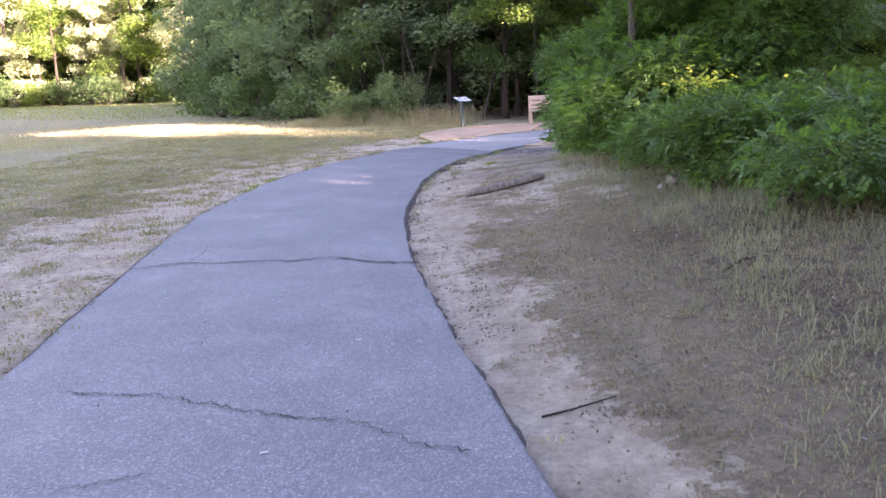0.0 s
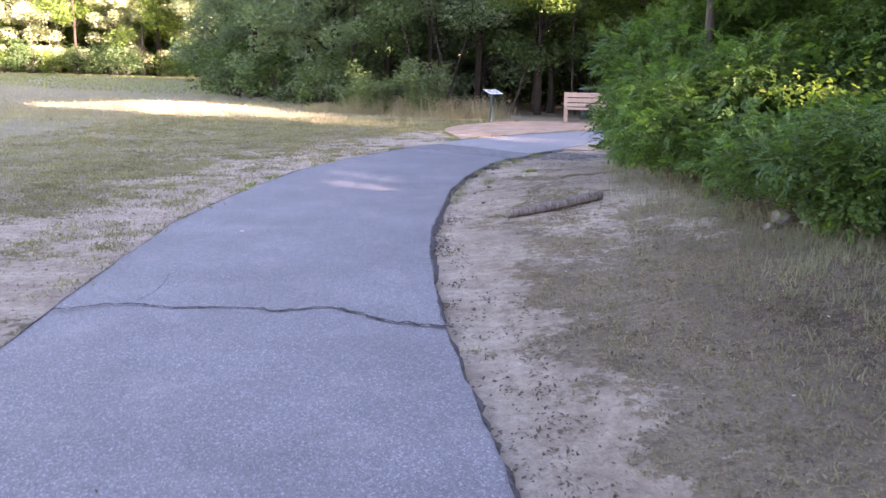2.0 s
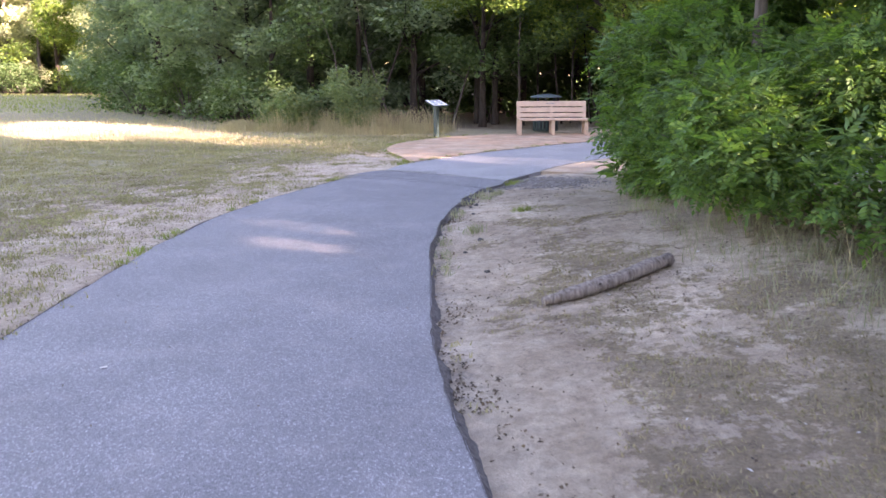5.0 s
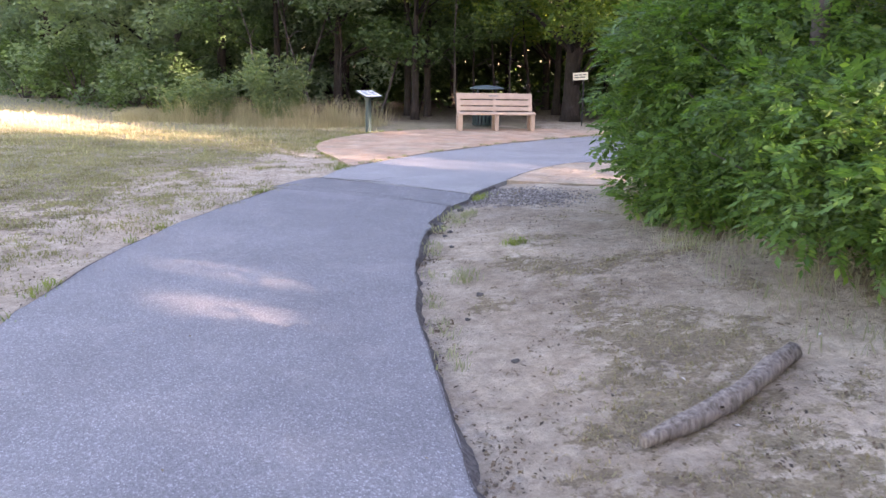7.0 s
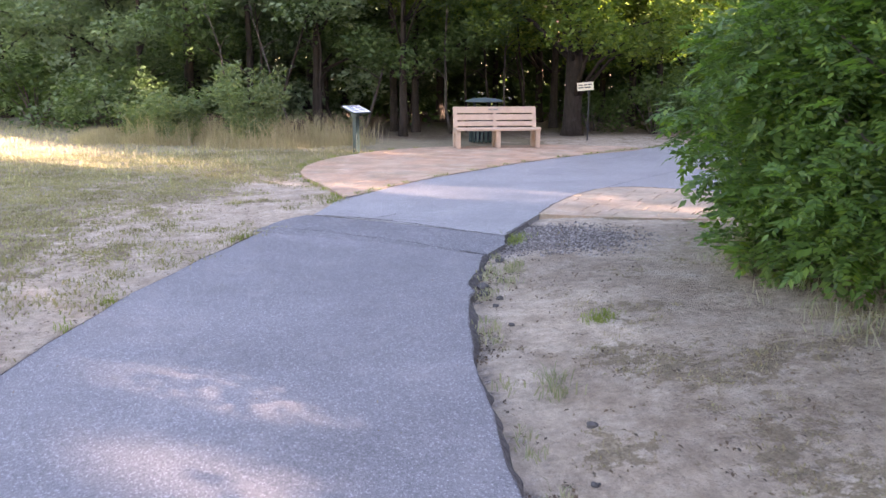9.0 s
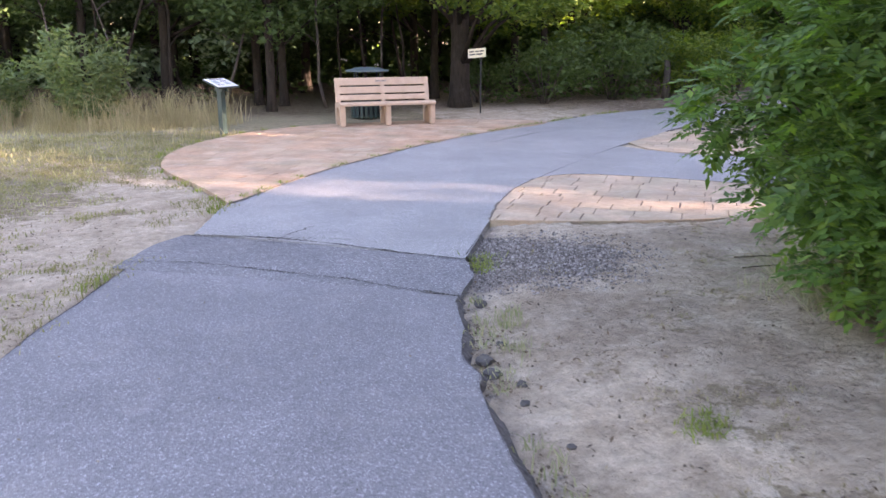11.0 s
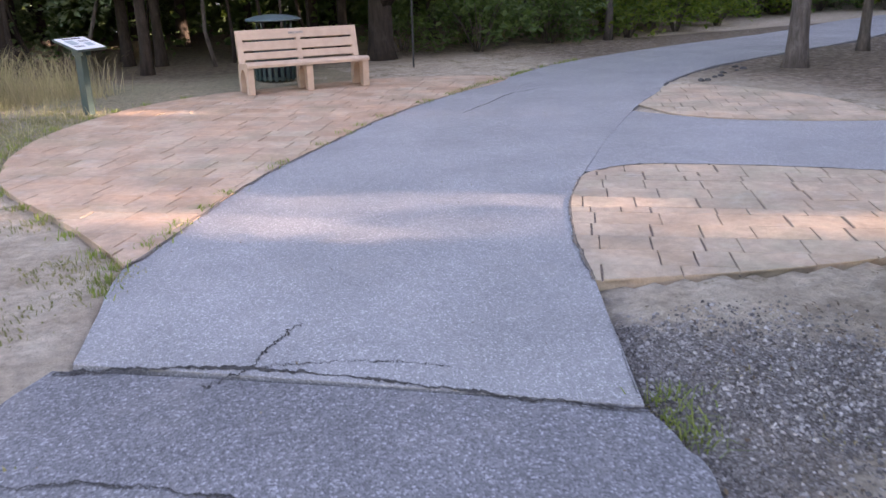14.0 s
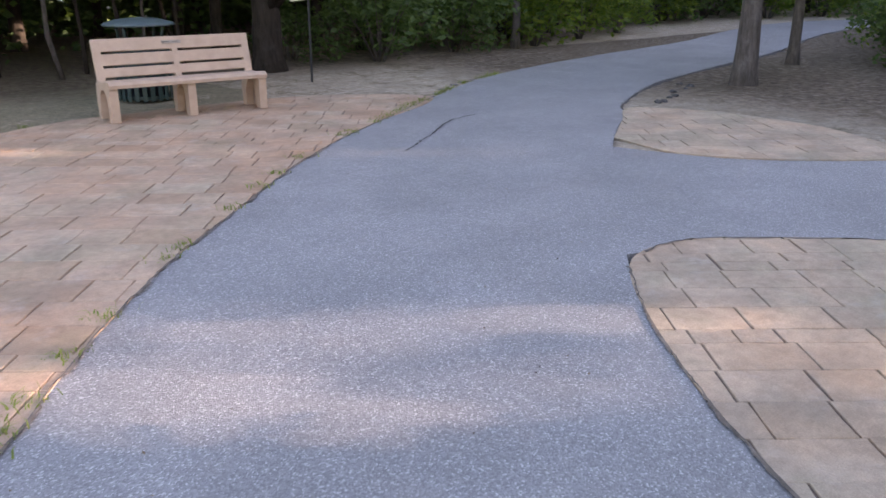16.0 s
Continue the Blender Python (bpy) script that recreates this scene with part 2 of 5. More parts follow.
BARK_PALE = bark("pale_dead_wood", (0.08, 0.062, 0.052), (0.40, 0.35, 0.31), 2.2)

k = Mat("tan_recycled_plastic")
at = k.local()
c = k.ramp(k.noise(7, 5, 0.6, at=at), (0.3, (0.43, 0.305, 0.225)), (0.7, (0.52, 0.38, 0.285)))
c = k.mix(k.ramp(k.noise(60, 4, 0.7, at=at), (0.6, 0.0), (0.78, 0.35)), c, (0.30, 0.20, 0.14))
k.bump(k.noise(80, 4, at=at), 0.002, 0.6)
PLASTIC = k.done(c, 0.6)


def plain(name, col, rough=0.5, metal=0.0, var=0.18):
    k = Mat(name)
    lo, hi = tuple(v * (1 - var) for v in col), tuple(min(1, v * (1 + var)) for v in col)
    c = k.ramp(k.noise(11, 5, 0.65), (0.3, lo), (0.7, hi))
    k.bump(k.noise(90, 3), 0.001, 0.5)
    return k.done(c, rough, metal)


GREEN_STEEL = plain("dark_green_painted_steel", (0.02, 0.045, 0.042), 0.45)
GREEN_ROOF = plain("dusty_green_painted_steel", (0.07, 0.105, 0.115), 0.5)
BIN_LINER = plain("blue_black_bin_liner", (0.015, 0.02, 0.035), 0.5)
WHITE_PANEL = plain("white_laminate", (0.80, 0.81, 0.82), 0.3, var=0.04)
PRINT_BLUE = plain("faded_print", (0.35, 0.42, 0.44), 0.4)
PRINT_DARK = plain("dark_print", (0.06, 0.06, 0.06), 0.5)
CREAM = plain("cream_painted_board", (0.72, 0.64, 0.45), 0.5, var=0.06)
BLACK_STEEL = plain("black_post", (0.02, 0.02, 0.022), 0.5)
PLAQUE = plain("grey_plaque", (0.30, 0.26, 0.23), 0.35, 0.3)
STONE = plain("dusty_stone", (0.25, 0.215, 0.185), 0.9, var=0.3)
CLOD = plain("dark_asphalt_lump", (0.075, 0.07, 0.067), 0.95, var=0.4)
PALE_BIT = plain("pale_fleck", (0.55, 0.52, 0.48), 0.6)


# ---- mesh helpers ----
def group(name, m=None, **tags):
    e = new(name)
    e.empty_display_size = 0.1
    if m is not None:
        e.matrix_world = m
    return tagged(e, **tags)


def hang(ob, parent):
    if parent is not None:
        ob.parent = parent
    return ob


def part(name, bm, material, parent=None, label=""):
    """One mesh object out of a bmesh, under a thing or a part."""
    me = bpy.data.meshes.new(name)
    bm.to_mesh(me)
    bm.free()
    me.materials.append(material)
    ob = hang(new(name, me), parent)
    return tagged(ob, label=label)


def from_arrays(name, verts, faces, material, parent=None, smooth=False, label=""):
    """One mesh object from arrays of corners and of equal-sided faces."""
    verts, faces = np.asarray(verts, dtype=np.float32), np.asarray(faces, dtype=np.int32)
    me = bpy.data.meshes.new(name)
    me.vertices.add(len(verts))
    me.vertices.foreach_set("co", verts.ravel())
    n, k = faces.shape
    me.loops.add(n * k)
    me.loops.foreach_set("vertex_index", faces.ravel())
    me.polygons.add(n)
    me.polygons.foreach_set("loop_start", np.arange(0, n * k, k, dtype=np.int32))
    me.polygons.foreach_set("use_smooth", np.full(n, smooth))
    me.update(calc_edges=True)
    me.materials.append(material)
    ob = hang(new(name, me), parent)
    return tagged(ob, label=label)


def box(bm, sx, sy, sz, m=Matrix(), bevel=0.0, seg=2):
    r = bmesh.ops.create_cube(bm, size=1.0)
    vs = r["verts"]
    bmesh.ops.transform(bm, matrix=m @ Matrix.Diagonal((sx, sy, sz, 1)), verts=vs)
    if bevel:
        es = list({e for v in vs for e in v.link_edges})
        bmesh.ops.bevel(bm, geom=es, offset=bevel, segments=seg, affect="EDGES", profile=0.6)
    return bm


def tube(bm, pts, radii, sides=8, rough=0.0, rng=None, cap=True):
    """A tapered, bent tube along pts."""
    rings = []
    pts = [Vector(p) for p in pts]
    ref = Vector((1, 0, 0)) if abs((pts[-1] - pts[0]).normalized().x) < 0.75 else Vector((0, 1, 0))
    for i, p in enumerate(pts):
        d = (pts[min(i + 1, len(pts) - 1)] - pts[max(i - 1, 0)]).normalized()
        a = (ref - d * d.dot(ref)).normalized()
        b = d.cross(a)
        ring = []
        for j in range(sides):
            w = 2 * math.pi * j / sides
            r = radii[i] * (1 + (rng.uniform(-rough, rough) if rng else 0))
            ring.append(bm.verts.new(p + (a * math.cos(w) + b * math.sin(w)) * r))
        rings.append(ring)
    for r0, r1 in zip(rings, rings[1:]):
        for j in range(sides):
            f = bm.faces.new((r0[j], r0[(j + 1) % sides], r1[(j + 1) % sides], r1[j]))
            f.smooth = True
    if cap:
        bm.faces.new(rings[0][::-1])
        bm.faces.new(rings[-1])
    return bm


def spline(pts, n):
    """n points along a smooth curve through pts, evenly spaced."""
    p = np.array(pts, dtype=float)
    p = np.vstack([2 * p[0] - p[1], p, 2 * p[-1] - p[-2]])
    out = []
    for i in range(1, len(p) - 2):
        t = np.linspace(0, 1, 40, endpoint=False)[:, None]
        a, b, c, d = p[i - 1], p[i], p[i + 1], p[i + 2]
        out.append(0.5 * (2 * b + (c - a) * t + (2 * a - 5 * b + 4 * c - d) * t ** 2 + (3 * b - a - 3 * c + d) * t ** 3))
    q = np.vstack(out + [p[-2:-1]])
    s = np.r_[0, np.cumsum(np.linalg.norm(np.diff(q, axis=0), axis=1))]
    w = np.linspace(0, s[-1], n)
    return np.stack([np.interp(w, s, q[:, j]) for j in range(q.shape[1])], 1)


def lattice(x, y, seed):
    """Smooth value noise, 0 to 1, one lattice step per unit."""
    rs = np.random.RandomState(seed)
    tab = rs.rand(256, 256)
    xi, yi = np.floor(x).astype(int), np.floor(y).astype(int)
    fx, fy = x - xi, y - yi
    fx, fy = fx * fx * (3 - 2 * fx), fy * fy * (3 - 2 * fy)
    g = lambda a, b: tab[a & 255, b & 255]
    return (g(xi, yi) * (1 - fx) + g(xi + 1, yi) * fx) * (1 - fy) + (g(xi, yi + 1) * (1 - fx) + g(xi + 1, yi + 1) * fx) * fy


def fractal(x, y, scale, seed, octaves=4):
    v, a, tot = 0, 1.0, 0
    for o in range(octaves):
        v = v + a * lattice(x * scale * 2 ** o, y * scale * 2 ** o, seed + o)
        tot += a
        a *= 0.55
    return v / tot


def inside(x, y, poly):
    """Which points lie in the polygon."""
    r = np.zeros(len(x), bool)
    p = np.asarray(poly)
    for (x0, y0), (x1, y1) in zip(p, np.roll(p, -1, 0)):
        if y0 != y1:
            r ^= ((y0 > y) != (y1 > y)) & (x < (x1 - x0) * (y - y0) / (y1 - y0) + x0)
    return r


def away(x, y, line):
    """Distance to an open line."""
    d = np.full(len(x), 1e9)
    for (x0, y0), (x1, y1) in zip(line[:-1], line[1:]):
        dx, dy = x1 - x0, y1 - y0
        t = np.clip(((x - x0) * dx + (y - y0) * dy) / (dx * dx + dy * dy + 1e-12), 0, 1)
        d = np.minimum(d, np.hypot(x - x0 - t * dx, y - y0 - t * dy))
    return d


# ---- plan of the paths ----
LEFT = [(-1.75, -3.0), (-2.0, 0.0), (-2.25, 2.5), (-2.42, 4.4), (-2.67, 7.05), (-2.82, 9.2), (-2.85, 10.5), (-2.55, 13.6), (-2.1, 15.4), (-1.42, 17.15), (-0.95, 18.15)]
LEFT_FAR = [(-0.46, 18.87), (0.0, 20.03), (0.42, 20.5), (0.93, 21.14), (1.62, 21.88), (2.4, 22.57), (3.5, 23.53), (4.47, 24.23), (5.24, 24.7), (6.95, 25.73), (8.6, 26.65), (10.6, 27.33), (13.1, 27.9), (17.4, 28.7), (22.5, 30.2), (27.0, 30.7), (31.5, 29.2), (38, 25)]
RIGHT = [(1.3, -3.0), (0.75, 0.0), (0.4, 2.85), (0.07, 4.86), (-0.2, 7.0), (-0.33, 8.7), (-0.33, 10.2), (-0.2, 12.2), (-0.0, 13.7), (0.31, 15.0), (0.41, 15.25), (0.43, 15.5), (0.6, 15.85), (0.74, 16.25), (0.84, 16.43)]
RIGHT_FAR = [(1.25, 17.25), (2.0, 18.33), (2.46, 19.03), (3.0, 19.68), (3.45, 20.1), (4.9, 21.3), (6.46, 22.48), (7.7, 23.25), (8.3, 23.75), (10.3, 24.64), (12.9, 25.24), (16.4, 25.95), (21.7, 27.5), (26.0, 28.0), (29.6, 26.8), (35.5, 22.4)]
BRANCH_A = [(2.9, 20.7), (3.73, 20.22), (4.1, 20.17), (4.56, 19.83), (5.35, 18.95), (6.6, 17.3), (9.0, 13.5), (13, 7), (17, -2)]
BRANCH_B = [(5.9, 23.1), (6.3, 21.62), (6.85, 20.75), (7.85, 20.0), (8.6, 18.9), (9.6, 17.2), (11.5, 14), (15.5, 7.5), (19.5, -2)]
ISLAND = [(2.0, 18.33), (2.46, 19.03), (3.0, 19.68), (3.42, 20.08), (3.73, 20.22), (4.1, 20.17), (4.56, 19.83), (4.96, 19.41), (5.35, 18.95), (5.9, 18.25), (5.6, 17.75), (4.7, 17.5), (3.7, 17.62), (3.05, 17.83), (2.4, 18.12)]
ISLET = [(6.46, 22.48), (7.35, 23.04), (8.1, 23.5), (8.5, 22.9), (8.62, 22.1), (8.5, 21.3), (8.15, 20.65), (7.85, 20.0), (6.85, 20.75), (6.3, 21.62)]
PLAZA = [(0.02, 20.05), (-0.1, 21.1), (-0.32, 22.3), (-0.34, 23.05), (-0.15, 24.0), (0.29, 24.98), (0.95, 25.85), (1.65, 26.5), (2.6, 26.95), (3.4, 27.05), (5.1, 27.05), (6.1, 26.75), (6.95, 25.75), (5.24, 24.7), (4.47, 24.23), (3.5, 23.53), (2.4, 22.57), (1.62, 21.88), (0.93, 21.14), (0.42, 20.5)]

left_all = np.vstack([spline(LEFT, 160), spline(LEFT_FAR, 200)])
right_all = np.vstack([spline(RIGHT, 160), spline(RIGHT_FAR, 200)])
road_poly = np.vstack([left_all, right_all[::-1]])
branch_poly = np.vstack([spline(BRANCH_A, 90), spline(BRANCH_B, 90)[::-1]])


branch_mid = np.stack([np.array([(x0 + x1) / 2, (y0 + y1) / 2]) for (x0, y0), (x1, y1) in zip(BRANCH_A[3:], BRANCH_B[3:])])


def height(x, y):
    """Height of the bare ground."""
    x, y = np.atleast_1d(np.asarray(x, float)), np.atleast_1d(np.asarray(y, float))
    xr = np.interp(y, right_all[:200, 1], right_all[:200, 0])
    d = x - xr
    rise = np.clip((16.0 - y) / 3.0, 0, 1) * np.clip((away(x, y, branch_mid) - 2.2) / 3.0, 0, 1)
    z = np.where(d > 0, -0.05 + 0.045 * np.clip(d / 0.5, 0, 1) + rise * np.clip(0.125 * (d - 0.45), 0, 0.36), -0.012)
    z = np.where(y > 19, -0.015, z)
    z = z - 0.03 * np.clip((3.0 - away(x, y, branch_mid)) / 0.6, 0, 1) * (x > 9.5)
    z = z + (fractal(x, y, 0.5, 11, 3) - 0.5) * 0.05 * np.clip(np.abs(np.where(d > 0, d, d + 2.5)), 0, 1) + (fractal(x, y, 4.0, 21, 3) - 0.5) * 0.03
    return z


def ground_z(x, y):
    return float(height(x, y)[0])


# ---- ground ----
def axis(lo, hi, step, far):
    a = list(np.arange(lo, hi, step))
    s, v = step, hi
    while v < far:
        a.append(v)
        s *= 1.16
        v += s
    s, v = step * 1.16, lo - step * 1.16
    while v > -far:
        a.insert(0, v)
        s *= 1.16
        v -= s
    return np.array(a)


gx, gy = axis(-5.5, 9.6, 0.07, 900), axis(0.5, 28.6, 0.08, 900)
X, Y = [a.ravel() for a in np.meshgrid(gx, gy)]
on_road = inside(X, Y, road_poly) | inside(X, Y, branch_poly)
on_pave = inside(X, Y, PLAZA) | inside(X, Y, ISLAND) | inside(X, Y, ISLET)
Z = height(X, Y)
Z = np.where(on_road, -0.075, Z)
Z = np.where(on_pave, -0.06, Z)
nx, ny = len(gx), len(gy)
idx = np.arange(nx * ny).reshape(ny, nx)
quads = np.stack([idx[:-1, :-1], idx[:-1, 1:], idx[1:, 1:], idx[1:, :-1]], -1).reshape(-1, 4)
ground = from_arrays("ground", np.stack([X, Y, Z], 1), quads, GROUND, smooth=True)
tagged(ground, "pale sandy soil with dry patchy grass and litter", "ground", kind="structure")


def cover_at(x, y):
    """How far grass covers the sand, 0 to 1."""
    d_l, d_r = away(x, y, left_all[::4]), away(x, y, right_all[::4])
    left = x < np.interp(y, left_all[:200, 1], left_all[:200, 0])
    n = fractal(x, y, 1.1, 5, 4)
    n2 = fractal(x, y, 3.1, 15, 3)
    c_left = -0.12 + np.clip((d_l - 0.35) / 1.9, 0, 1) * 0.88 + ((n - 0.5) * 1.5 + (n2 - 0.5) * 1.2) * np.interp(d_l, [0, 2, 5], [1.0, 0.9, 0.35])
    c_right = -0.05 + np.clip((d_r - 0.3) / 0.5, 0, 1) * np.interp(y, [4, 6, 9, 12, 14], [1.0, 0.85, 0.66, 0.36, 0.26]) + np.clip((d_r - 0.9) / 0.8, 0, 1) * np.interp(y, [7, 10.5], [0.45, 0.0]) + (n - 0.5) * 1.3 + (n2 - 0.5) * 1.1
    return np.clip(np.where(left, c_left, c_right), 0, 1)


def green_at(x, y):
    left = x < np.interp(y, left_all[:200, 1], left_all[:200, 0])
    return np.where(left, np.clip((away(x, y, left_all[::4]) - 1.5) / 4, 0, 0.9), 0.12)


near = (np.abs(X) < 60) & (np.abs(Y - 10) < 70)
cov, grn, litter_shade = np.ones(len(X)), np.full(len(X), 0.9), np.zeros(len(X))
cov[near], grn[near] = cover_at(X[near], Y[near]), green_at(X[near], Y[near])
litter_shade = np.clip((Y - np.interp(X, [-60, -15, -8, -2, 3, 8, 13, 25, 60], [130, 58, 39, 31.5, 28.3, 28.6, 29.4, 33, 46])) / 1.5, 0, 1)
litter_shade = np.maximum(litter_shade, np.clip((X - 8.2) / 2.2, 0, 1) * (Y < 30) * np.clip((Y - 4) / 5, 0, 1))
d_right = X - np.interp(Y, right_all[:160, 1], right_all[:160, 0])
# shade beside the low bush painted in as duff, with the real litter
litter_shade = np.maximum(litter_shade, np.clip((d_right - 0.9) / 1.1, 0, 1) * np.interp(Y, [6.5, 9.5], [1.15, 0.0]))
grv = np.clip(1 - np.hypot((X - 1.75) / 1.15, (Y - 17.05) / 0.95), 0, 1) * 1.2 + np.clip(0.5 - away(X, Y, right_all[98:180:4]), 0, 0.5) * 1.05
# tree shade over the right-hand sand, painted as patchy brown
litter_shade = np.maximum(litter_shade, np.clip((d_right - 0.1) / 0.6, 0, 1) * (X < 7) * (Y < 17.5) * np.clip(fractal(X, Y, 1.1, 95, 3) * 1.5 - np.interp(Y, [7, 10], [0.32, 0.42]), 0, 0.5))
for nm, arr in (("cover", cov), ("green", grn), ("litter", litter_shade), ("gravel", grv)):
    at = ground.data.attributes.new(nm, "FLOAT", "POINT")
    at.data.foreach_set("value", arr.astype(np.float32))


# ---- paths ----
def band(name, left, right, material, n, m, z=0.0, seed=1, ragged=0.012, thick=0.1, skew=1.0):
    """A slab of asphalt between two edges, a little uneven, with side walls."""
    L, R = spline(left, n), spline(right, n)
    rs = np.random.RandomState(seed)
    for e, k2 in ((L, 1), (R, 1)):
        s = np.arange(n)
        w = (lattice(s * 0.35, s * 0 + 3.5, seed + 7) - 0.5) * 2 + (lattice(s * 0.09, s * 0 + 9.5, seed + 8) - 0.5) * 3
        e[:, 0] += w * ragged
        seed += 20
    t = np.linspace(0, 1, m)
    P = L[:, None, :] * (1 - t[None, :, None]) + R[:, None, :] * t[None, :, None]
    zz = z + (fractal(P[..., 0], P[..., 1], 0.8, 3, 3) - 0.5) * 0.012 + 0.006 * np.sin(np.pi * t)[None, :]
    top = np.concatenate([P, zz[..., None]], -1).reshape(-1, 3)
    ii = np.arange(n * m).reshape(n, m)
    f = np.stack([ii[:-1, :-1], ii[:-1, 1:], ii[1:, 1:], ii[1:, :-1]], -1).reshape(-1, 4)
    rim = np.r_[ii[:, 0], ii[-1, 1:], ii[-2::-1, -1], ii[0, -2:0:-1]]
    low = top[rim].copy()
    low[:, 2] = -thick
    k0 = len(top)
    a = np.arange(len(rim))
    b = (a + 1) % len(rim)
    walls = np.stack([rim[a], rim[b], k0 + b, k0 + a], -1)
    ob = from_arrays(name, np.vstack([top, low]), np.vstack([f[:, ::-1], walls]), material, smooth=False)
    return ob, L, R


path_near, pl, pr = band("asphalt_path", LEFT, RIGHT, ASPHALT, 420, 14, 0.0, 1)
tagged(path_near, "weathered blue-grey asphalt footpath with open cracks", "path", kind="structure")
strip, sl, sr = band("asphalt_patch", [(-1.12, 18.02), (-0.85, 18.55), (-0.55, 18.86)], [(0.83, 16.45), (1.12, 16.85), (1.24, 17.24)], ASPHALT_STRIP, 30, 40, 0.002, 5, 0.02)
tagged(strip, "coarse dark asphalt repair strip across the footpath", "path", kind="structure")
path_far, fl, fr = band("asphalt_path", LEFT_FAR, RIGHT_FAR, ASPHALT_SMOOTH, 420, 14, 0.004, 9, 0.008)
tagged(path_far, "smoother grey asphalt footpath bending away past the bench", "path", kind="structure")
branch, ba, bb = band("asphalt_path", BRANCH_A, BRANCH_B, ASPHALT_SMOOTH, 120, 12, -0.004, 13, 0.008)
tagged(branch, "grey asphalt side path between two paved islands", "path", kind="structure")


def ribbon(name, line, w0, w1, z0, z1, material, parent, seed, rough=0.5, label=""):
    """A ragged narrow ribbon along a line: inner edge at z0, outer at z1."""
    n = len(line)
    rs = np.random.RandomState(seed)
    d = np.gradient(line, axis=0)
    nn = np.stack([d[:, 1], -d[:, 0]], 1)
    nn /= np.linalg.norm(nn, axis=1)[:, None] + 1e-9
    q = np.arange(n)
    j0, j1 = [1 + rough * (lattice(q * 0.45, q * 0 + c_, seed) + lattice(q * 0.13, q * 0 + c_, seed + 1) - 1) * 1.3 for c_ in (2.5, 6.5)]
    a = np.c_[line + nn * (w0 * j0)[:, None], np.full(n, z0)]
    b = np.c_[line + nn * (w1 * j1)[:, None], np.full(n, z1) + (rs.rand(n) - 0.5) * 0.01]
    mid = np.c_[line + nn * ((w0 * j0 + w1 * j1) / 2)[:, None], np.full(n, (z0 + z1) / 2 + 0.002) + (rs.rand(n) - 0.5) * 0.008]
    v = np.stack([a, mid, b], 1).reshape(-1, 3)
    i = np.arange(n - 1)[:, None] * 3
    f = np.vstack([i + [0, 1, 4, 3], i + [1, 2, 5, 4]])
    ob = from_arrays(name, v, f, material, parent, label=label)
    return ob


# the crumbled lip of the slab towards the lower sand
ribbon("crumbled_edge", pr[20:], -0.008, 0.05, 0.004, -0.06, ASPHALT_EDGE, path_near, 3, 0.95, "dark crumbled asphalt edge")
ribbon("crumbled_edge", fr[1:10], -0.01, 0.03, 0.006, -0.05, ASPHALT_EDGE, path_far, 4, 0.5)
ribbon("crumbled_edge", fr[80:200], -0.012, 0.07, 0.006, -0.05, ASPHALT_EDGE, path_far, 4, 0.5, "dark crumbled asphalt edge")
ribbon("crumbled_edge", pl[150:][::-1], -0.004, 0.018, 0.003, -0.02, ASPHALT_EDGE, path_near, 5, 0.9, "dark thin asphalt edge")


SOIL = plain("dark_joint_soil", (0.15, 0.122, 0.10), 0.95, var=0.6)


def fringe(name, line, out, over, z, material, parent, seed, label=""):
    """Soil or sand that creeps unevenly over an edge."""
    n = len(line)
    q = np.arange(n)
    d = np.gradient(line, axis=0)
    nn = np.stack([d[:, 1], -d[:, 0]], 1)
    nn /= np.linalg.norm(nn, axis=1)[:, None] + 1e-9
    w = (lattice(q * 0.5, q * 0 + 1.5, seed) * 0.5 + lattice(q * 0.15, q * 0 + 1.5, seed + 1) * 0.7 + lattice(q * 1.4, q * 0 + 1.5, seed + 2) * 0.25) - 0.5
    a = np.c_[line - nn * out, np.full(n, z - 0.012)]
    b = np.c_[line + nn * (over * np.clip(w, -0.25, 1) * 1.9)[:, None], np.full(n, z)]
    m = np.c_[(a[:, :2] + b[:, :2]) / 2, np.full(n, z + 0.001)]
    v = np.stack([a, m, b], 1).reshape(-1, 3)
    i = np.arange(n - 1)[:, None] * 3
    return from_arrays(name, v, np.vstack([i + [0, 1, 4, 3], i + [1, 2, 5, 4]]), material, parent, label=label)


fringe("joint_soil", spline(LEFT_FAR[1:10], 320), 0.012, 0.034, 0.0125, SOIL, path_far, 201, "dark soil in the joint beside the paving")
fringe("joint_soil", spline(RIGHT_FAR[1:5], 120)[::-1], 0.012, 0.03, 0.0125, SOIL, path_far, 211, "dark soil in the joint beside the paving")
fringe("joint_soil", spline(BRANCH_A[1:6], 120), 0.012, 0.04, 0.011, SOIL, branch, 221, "dark soil in the joint beside the paving")


